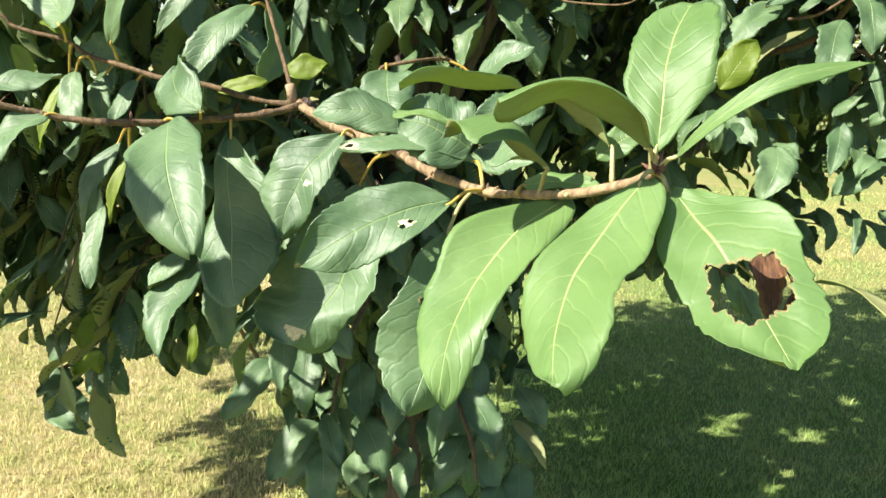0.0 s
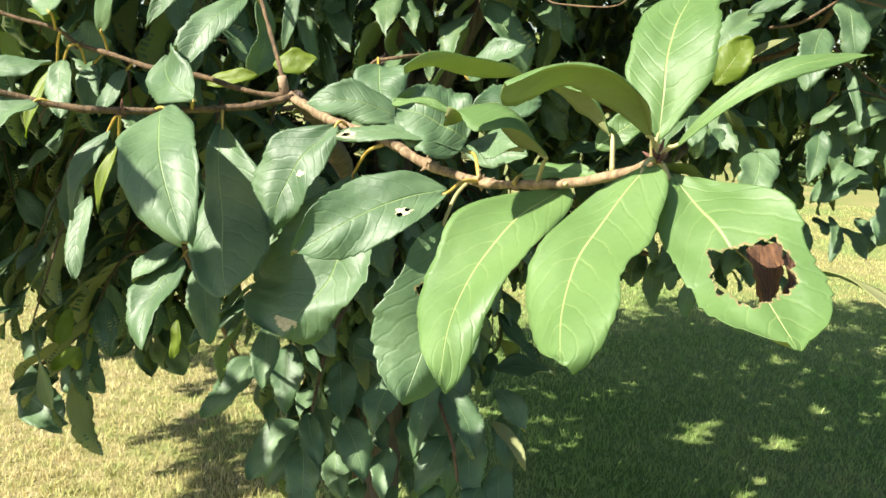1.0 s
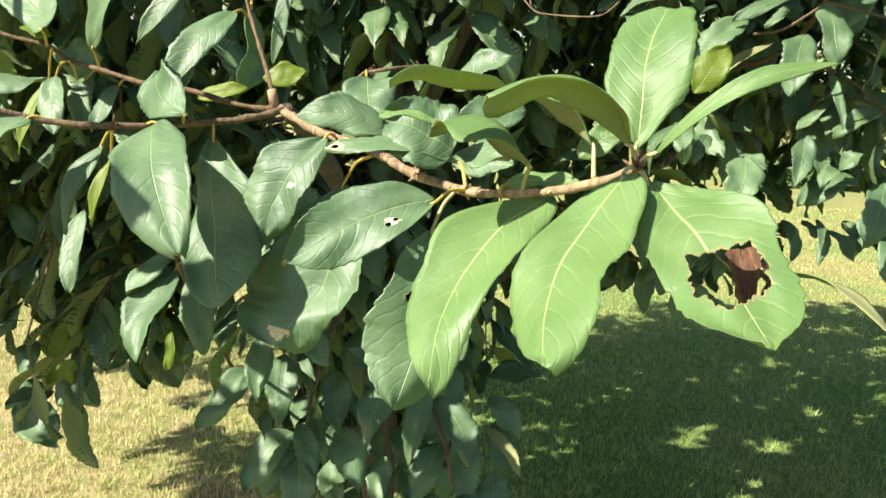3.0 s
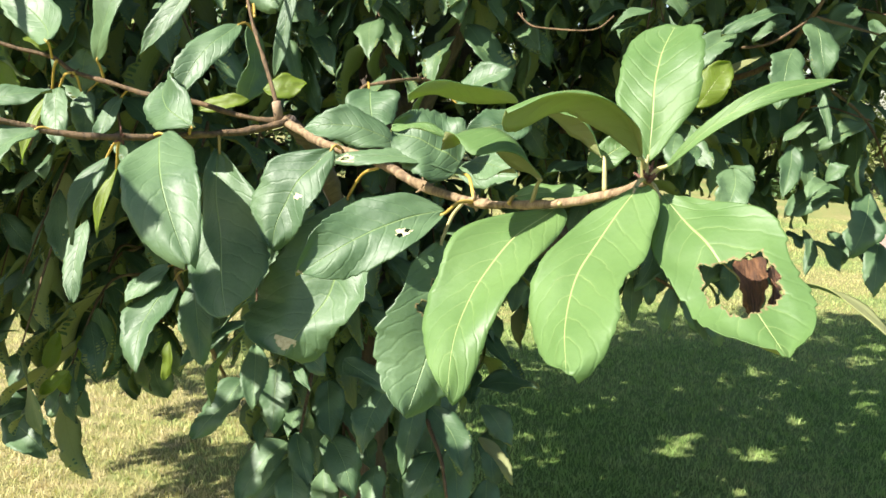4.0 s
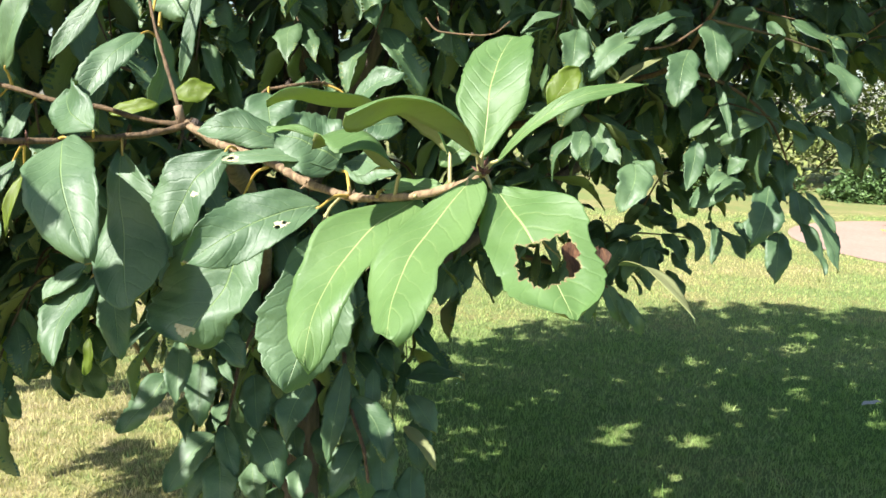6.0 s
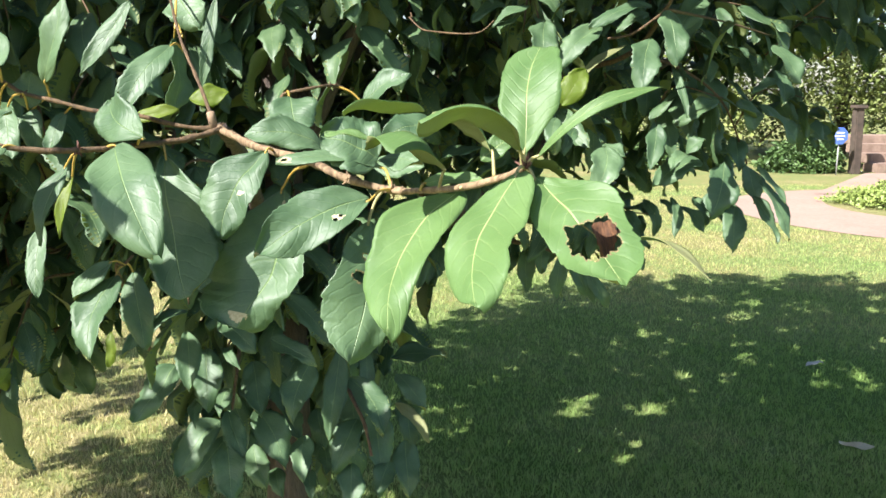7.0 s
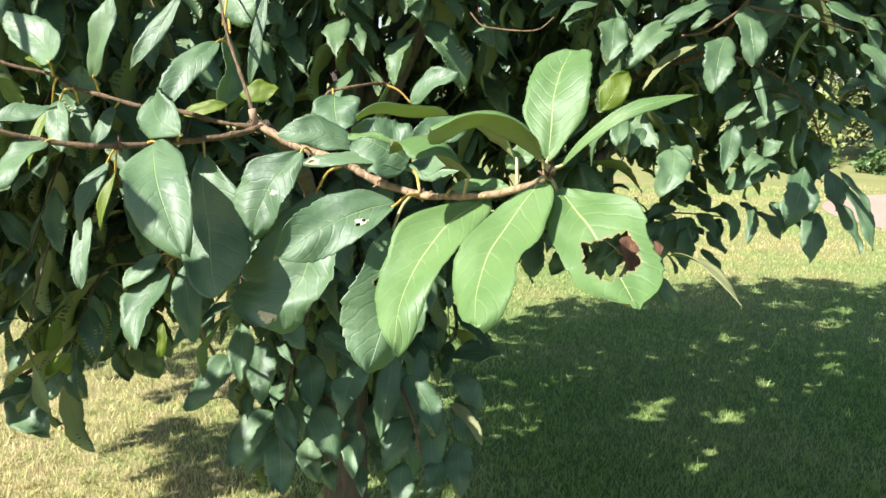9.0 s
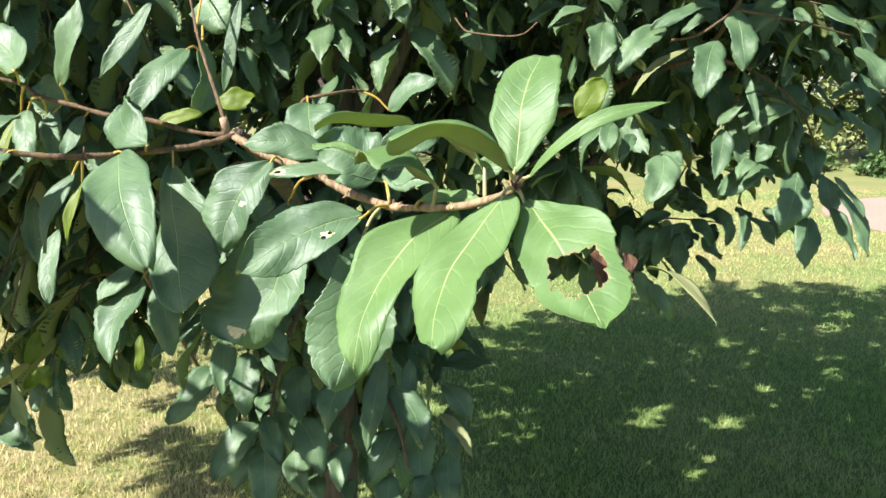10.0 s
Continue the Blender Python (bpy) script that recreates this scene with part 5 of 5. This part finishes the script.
leaf(dark_limb, (0.837, 2.305, 1.255), (0.802, 2.268, 1.294), 0.0317, 0, 0.08, 0.13, seed=212, tooth=0.13, wave=0.16, nu=32, nv=4, broad=(0.69, 0.69))
leaf(dark_limb, (0.946, 2.244, 1.238), (0.958, 2.181, 1.145), 0.0414, -5, 0.11, 0.18, seed=213, tooth=0.10, wave=0.16, nu=32, nv=4, broad=(0.65, 0.71))
leaf(dark_limb, (0.876, 2.234, 1.158), (0.811, 2.182, 1.105), 0.0476, 8, 0.12, 0.23, seed=214, tooth=0.13, wave=0.16, nu=32, nv=4, broad=(0.60, 0.79))
leaf(dark_limb, (0.786, 2.239, 1.157), (0.753, 2.187, 1.111), 0.0414, 5, 0.08, 0.18, seed=215, tooth=0.14, wave=0.16, nu=32, nv=4, broad=(0.73, 0.72))
leaf(dark_limb, (0.730, 2.307, 1.228), (0.682, 2.257, 1.194), 0.0359, 10, 0.12, 0.15, seed=216, tooth=0.12, wave=0.16, nu=32, nv=4, broad=(0.77, 0.65))
leaf(dark_limb, (0.679, 2.302, 1.187), (0.627, 2.255, 1.164), 0.0359, 10, 0.07, 0.22, seed=217, tooth=0.10, wave=0.16, nu=32, nv=4, broad=(0.77, 0.77))
leaf(dark_limb, (1.015, 2.290, 1.232), (1.038, 2.237, 1.199), 0.0380, -10, 0.08, 0.13, seed=218, tooth=0.15, wave=0.16, nu=32, nv=4, broad=(0.78, 0.64))
leaf(dark_limb, (0.847, 2.289, 1.169), (0.903, 2.250, 1.145), 0.0528, -10, 0.09, 0.17, seed=219, tooth=0.13, wave=0.16, nu=32, nv=4, broad=(0.67, 0.64))
leaf(dark_limb, (0.934, 2.285, 1.180), (0.948, 2.233, 1.148), 0.0465, 0, 0.10, 0.22, seed=220, tooth=0.10, wave=0.16, nu=32, nv=4, broad=(0.65, 0.80))

# buds, scales at the joints and a cut stub
knot((0.145, 0.473, 1.488), 0.0042, 9, front, BUD, "dark reddish-brown bud", 1)
knot((0.069, 0.601, 1.459), 0.0042, 9, front, TWIG_PALE, "", 2)
knot((0.035, 0.645, 1.463), 0.0038, 6, front, TWIG_PALE, "", 3)
knot((-0.200, 0.735, 1.484), 0.0042, 7, main, BUD, "", 4)
knot((-0.085, 0.798, 1.501), 0.0048, 7, front, TWIG, "", 5)
knot((-0.272, 0.831, 1.533), 0.0034, 6, upper, TWIG, "", 6)
knot((0.032, 0.886, 1.542), 0.0034, 6, kink, TWIG, "", 7)
stub = Vector((-0.089, 0.797, 1.510))
v, f = tube([stub + Vector((0.002, 0, -0.012)), stub, stub + Vector((-0.001, -0.002, 0.006))], (0.0042, 0.0038), 10, 0.1)
mesh_object("cut_stub", v, f, [CORK], riser, "pale cut stub")

# ---- the rest of the crown ----
shapes = []
rng = random.Random(21)
for k in range(14):
    v, f, s, uv = blade((0, 0, 0), (1, 0, 0), rng.uniform(0.30, 0.44), 0, rng.uniform(0.03, 0.18), rng.uniform(0.0, 0.35), 200 + k, nu=20, nv=2, tooth=0.19, wave=0.16, thick=0.004, broad=(rng.uniform(0.58, 0.85), rng.uniform(0.55, 0.95)), skew=rng.uniform(-0.06, 0.06))
    shapes.append((np.array([tuple(q) for q in v]), f, s, uv))
plain_shapes = []
for k in range(14):
    v, f, s, uv = blade((0, 0, 0), (1, 0, 0), rng.uniform(0.36, 0.5), 0, rng.uniform(0.04, 0.16), rng.uniform(0.05, 0.35), 300 + k, nu=6, nv=1, tooth=0.1, wave=0.08, thick=0.004, broad=(0.8, 0.7))
    plain_shapes.append((np.array([tuple(q) for q in v]), f, s, uv))
# in these shapes the blade's own normal is FACING


def leaf_pose(base, d, up, size):
    """The pose that lays a crown leaf shape along d, its face towards up."""
    x = d.normalized()
    z = (up - x * up.dot(x)).normalized()
    y = z.cross(x)
    turn = Matrix((x, y, z)).transposed()
    own = Matrix((Vector((1, 0, 0)), Vector((0, FACING.z, -FACING.y)), Vector((0, FACING.y, FACING.z)))).normalized()
    # own rows: the shape's length, side and face
    m = (turn @ own).to_4x4()
    return Matrix.Translation(base) @ m @ Matrix.Scale(size, 4)


CENTRE, RADII = Vector((0.35, 2.95, 2.85)), Vector((2.35, 2.15, 1.85))


def inside_view(q):
    """The open wedge between the eye and the front branch, and the gap under the branches, stay clear."""
    if q.y < 0.98 and q.z < 2.3 and abs(q.x) < 0.12 + 0.5 * max(q.y, 0.0):
        return True
    # the crown is thin above its lit front
    t = (q.z - 1.75) / TO_SUN.z
    if t > 0.35:
        low = q - TO_SUN * t
        if -0.9 < low.x < 0.95 and 1.2 < low.y < (2.25 if low.x < 0.6 else 2.05):
            if noise.noise(low * 5.5) > (0.3 if -0.45 < low.x < 0.2 else 0.42):
                return True
    # openings in the crown where the sun comes through
    for at, r, gap in OPENINGS:
        off = q - Vector(at)
        t = off.dot(TO_SUN)
        if t > gap and (off - TO_SUN * t).length < r:
            return True
    return False


# (place, radius, how near to it the leaves begin)
OPENINGS = (((0.40, 1.33, 1.62), 0.16, 0.05), ((0.56, 1.30, 1.58), 0.15, 0.05), ((0.97, 1.66, 1.60), 0.10, 0.05), ((0.42, 1.25, 1.42), 0.10, 0.05), ((0.70, 1.55, 1.42), 0.08, 0.05), ((-0.29, 0.93, 1.30), 0.06, 0.05), ((-0.24, 1.26, 1.06), 0.09, 0.06), ((-0.16, 1.31, 0.90), 0.075, 0.06), ((0.08, 1.37, 0.86), 0.05, 0.06),
            ((-0.33, 0.80, 1.62), 0.2, 0.35), ((-0.4, 1.15, 1.75), 0.25, 0.35), ((0.02, 0.6, 1.45), 0.4, 0.35))



def spray(root, end, count, rng, size):
    """A twig from root to end with leaves that alternate along it and hang at its tip: the twig's line and (base, direction, face, size) of each leaf."""
    root, end = Vector(root), Vector(end)
    mid = root.lerp(end, 0.5) + Vector((rng.uniform(-0.04, 0.04), rng.uniform(-0.04, 0.04), 0.06))
    line = spline((root, mid, end), 6)
    out = []
    ahead = (end - root).normalized()
    for k in range(count):
        s = 0.25 + 0.75 * (k + 1) / count
        i = min(int(s * (len(line) - 1)), len(line) - 2)
        q = line[i].lerp(line[i + 1], s * (len(line) - 1) - i)
        w = k * 2.4 + rng.uniform(-0.4, 0.4)
        side = ahead.orthogonal().normalized()
        side = Matrix.Rotation(w, 3, ahead) @ side
        d = (ahead * 0.5 + side * 0.7 + Vector((0, 0, -0.75)) + Vector((rng.gauss(0, 0.25), rng.gauss(0, 0.25), rng.gauss(0, 0.25)))).normalized()
        face = (TO_SUN * 0.7 + Vector((0, 0, 0.5)) + side * 0.5 + Vector((rng.gauss(0, 0.35), rng.gauss(0, 0.35), rng.gauss(0, 0.2)))).normalized()
        out.append((q + d * 0.012, d, face, size * rng.uniform(0.75, 1.2)))
    return line, out


class Heap:
    """Joined geometry."""

    def __init__(self):
        self.v, self.f, self.s, self.uv, self.n = [], [], [], [], 0

    def add(self, v, f, s, uv):
        self.v.append(v)
        self.f += [tuple(i + self.n for i in q) for q in f]
        self.s += s
        self.uv += uv
        self.n += len(v)

    def done(self, name, mats, parent, label):
        ob = mesh_object(name, np.concatenate(self.v).tolist(), self.f, mats, parent, label, self.s, self.uv)
        ob["kind"] = "stuff"
        return ob


near_meshes = []
for k, (v, f, s, uv) in enumerate(shapes):
    o = mesh_object("leaf", (v * 0.12).tolist(), f, [LEAF_OLD, LEAF_UNDER], None, "", s, uv)
    near_meshes.append(o.data)
    bpy.data.objects.remove(o)

foliage, twigs = Heap(), Heap()
near_left = 150
rng = random.Random(77)
sprays = []
# shell of the crown
for k in range(1100):
    d = Vector((rng.gauss(0, 1), rng.gauss(0, 1), rng.gauss(0, 0.8))).normalized()
    r = rng.uniform(0.45, 1.0) ** 0.6
    end = CENTRE + Vector((d.x * RADII.x, d.y * RADII.y, d.z * RADII.z)) * r
    root = end - Vector((d.x * 0.3, d.y * 0.3, 0.08))
    sprays.append((root, end, 11, 0.125))


def fill(low, high, count, rng, size=0.12, n=9):
    """Hanging sprays in one stretch of the crown."""
    for k in range(count):
        end = Vector([rng.uniform(a, b) for a, b in zip(low, high)])
        root = end + Vector((rng.uniform(-0.1, 0.1), rng.uniform(0.1, 0.25), rng.uniform(0.08, 0.2)))
        sprays.append((root, end, n, size))


fill((-0.85, 1.0, 1.08), (-0.38, 1.5, 1.55), 26, rng)
fill((-1.3, 1.5, 1.06), (-0.4, 2.2, 1.6), 110, rng)
fill((-1.0, 1.2, 1.35), (-0.2, 1.9, 2.0), 46, rng)
fill((-0.2, 1.75, 1.35), (0.8, 2.3, 2.0), 46, rng)
fill((-0.2, 1.5, 1.6), (0.6, 1.8, 2.1), 20, rng)
fill((-0.19, 1.48, 0.76), (0.2, 1.85, 1.3), 34, rng, 0.13)
fill((-0.55, 1.02, 1.42), (-0.3, 1.25, 1.62), 9, rng)
fill((-0.5, 1.08, 1.22), (-0.15, 1.3, 1.48), 9, rng)
# unseen stretch, added left of the view to throw shade on the lawn
fill((-2.75, 1.75, 2.0), (-1.95, 2.55, 2.6), 64, rng)
fill((-0.28, 1.36, 1.5), (0.12, 1.6, 1.95), 16, rng)
fill((-0.5, 1.6, 1.02), (-0.2, 1.95, 1.35), 22, rng)
# unseen stretch, added to shade the leaves before the trunk
fill((-0.76, 0.85, 1.6), (-0.6, 0.98, 1.95), 14, rng)
fill((-0.6, 0.99, 1.45), (-0.42, 1.1, 1.7), 9, rng)
fill((0.3, 2.3, 1.42), (1.25, 2.8, 2.0), 70, rng)
# three unseen stretches above the view, added to shade the right bough
fill((0.12, 1.05, 2.05), (0.6, 1.45, 2.45), 26, rng)
fill((0.5, 1.2, 2.1), (1.0, 1.6, 2.5), 14, rng)
fill((0.2, 1.38, 1.74), (0.75, 1.75, 2.05), 18, rng)
fill((0.95, 2.15, 1.36), (1.3, 2.7, 1.8), 22, rng)
# unseen stretch, added to keep the hanging leaves in shade
fill((-1.05, 0.9, 1.5), (-0.7, 1.3, 2.0), 8, rng)
fill((-1.2, 1.9, 1.1), (0.9, 2.6, 2.0), 90, rng)
# four unseen stretches, added to shade the low leaves and the lawn
fill((-1.7, 0.15, 2.35), (-0.6, 0.9, 3.0), 6, rng)
fill((-1.2, 0.68, 1.45), (-0.62, 0.98, 2.0), 40, rng)
fill((-3.5, 2.9, 1.8), (-2.2, 4.0, 2.7), 46, rng)
fill((-2.3, 1.9, 1.7), (-1.3, 2.8, 2.4), 26, rng)
fill((-1.0, 2.3, 2.1), (1.5, 3.9, 3.6), 260, rng)
for root, end, n, size in sprays:
    if inside_view(end) or inside_view(root):
        continue
    line, leaves = spray(root, end, n, rng, size)
    leaves = [q for q in leaves if not inside_view(q[0] + q[1] * q[3])]
    if len(leaves) < n // 2:
        continue
    tv, tf = tube(line, (0.003, 0.0012), 5)
    twigs.add(np.array([tuple(q) for q in tv]), tf, [0] * len(tf), [(0, 0)] * len(tv))
    for base, d, face, l in leaves:
        m = leaf_pose(base, d, face, l)
        k = rng.randrange(len(shapes))
        if base.y < 1.45 and base.z < 1.75 and near_left > 0:
            near_left -= 1
            o = new("leaf", near_meshes[k])
            o.parent = trunk
            o.matrix_world = leaf_pose(base, d, face, l / 0.12)
            continue
        v, f, s, uv = (shapes if base.z < 2.0 and base.y < (2.5 if base.x > 0.4 else 1.9) else plain_shapes)[k]
        a = np.array(m)
        foliage.add(v @ a[:3, :3].T + a[:3, 3], f, s, uv)
foliage.done("foliage", [LEAF_CROWN, LEAF_CROWN_UNDER], tree, "dense dark green leaves of the crown")
twigs.done("twig_tangle", [TWIG], tree, "thin brown twigs of the crown")

# limbs from the trunk into the crown
for k in range(12):
    w = k * 2.4
    z = 1.0 + 0.16 * k
    a = TRUNK + Vector((0.0, 0.06 * z, z))
    b = CENTRE + Vector((math.cos(w) * 1.6, math.sin(w) * 1.5, -0.9 + 0.16 * k))
    if b.y < 1.2:
        b.y = 1.25
    branch("limb", (a, a.lerp(b, 0.5) + Vector((0, 0, 0.1)), b), (0.02, 0.005), BARK, tree, 6, 8, 0.1)

# dried leaves lying on the lawn
for k, (x, y, w) in enumerate(((2.78, 4.2, 0.3), (2.32, 3.14, 2.6))):
    d = Vector((math.cos(w), math.sin(w), 0))
    v, f, s, uv = blade((0, 0, 0), d * 0.14, 0.045, -62, 0.05, 0.2, 90 + k, nu=14, nv=3)
    o = mesh_object("fallen_leaf", [Vector(q) - d * 0.07 for q in v], f, [LEAF_GREY, LEAF_GREY], None, "", s, uv)
    o.location = (x, y, 0.05)
    tagged(o, "pale grey dried leaf lying on the grass", "leaf", "fallen leaves")
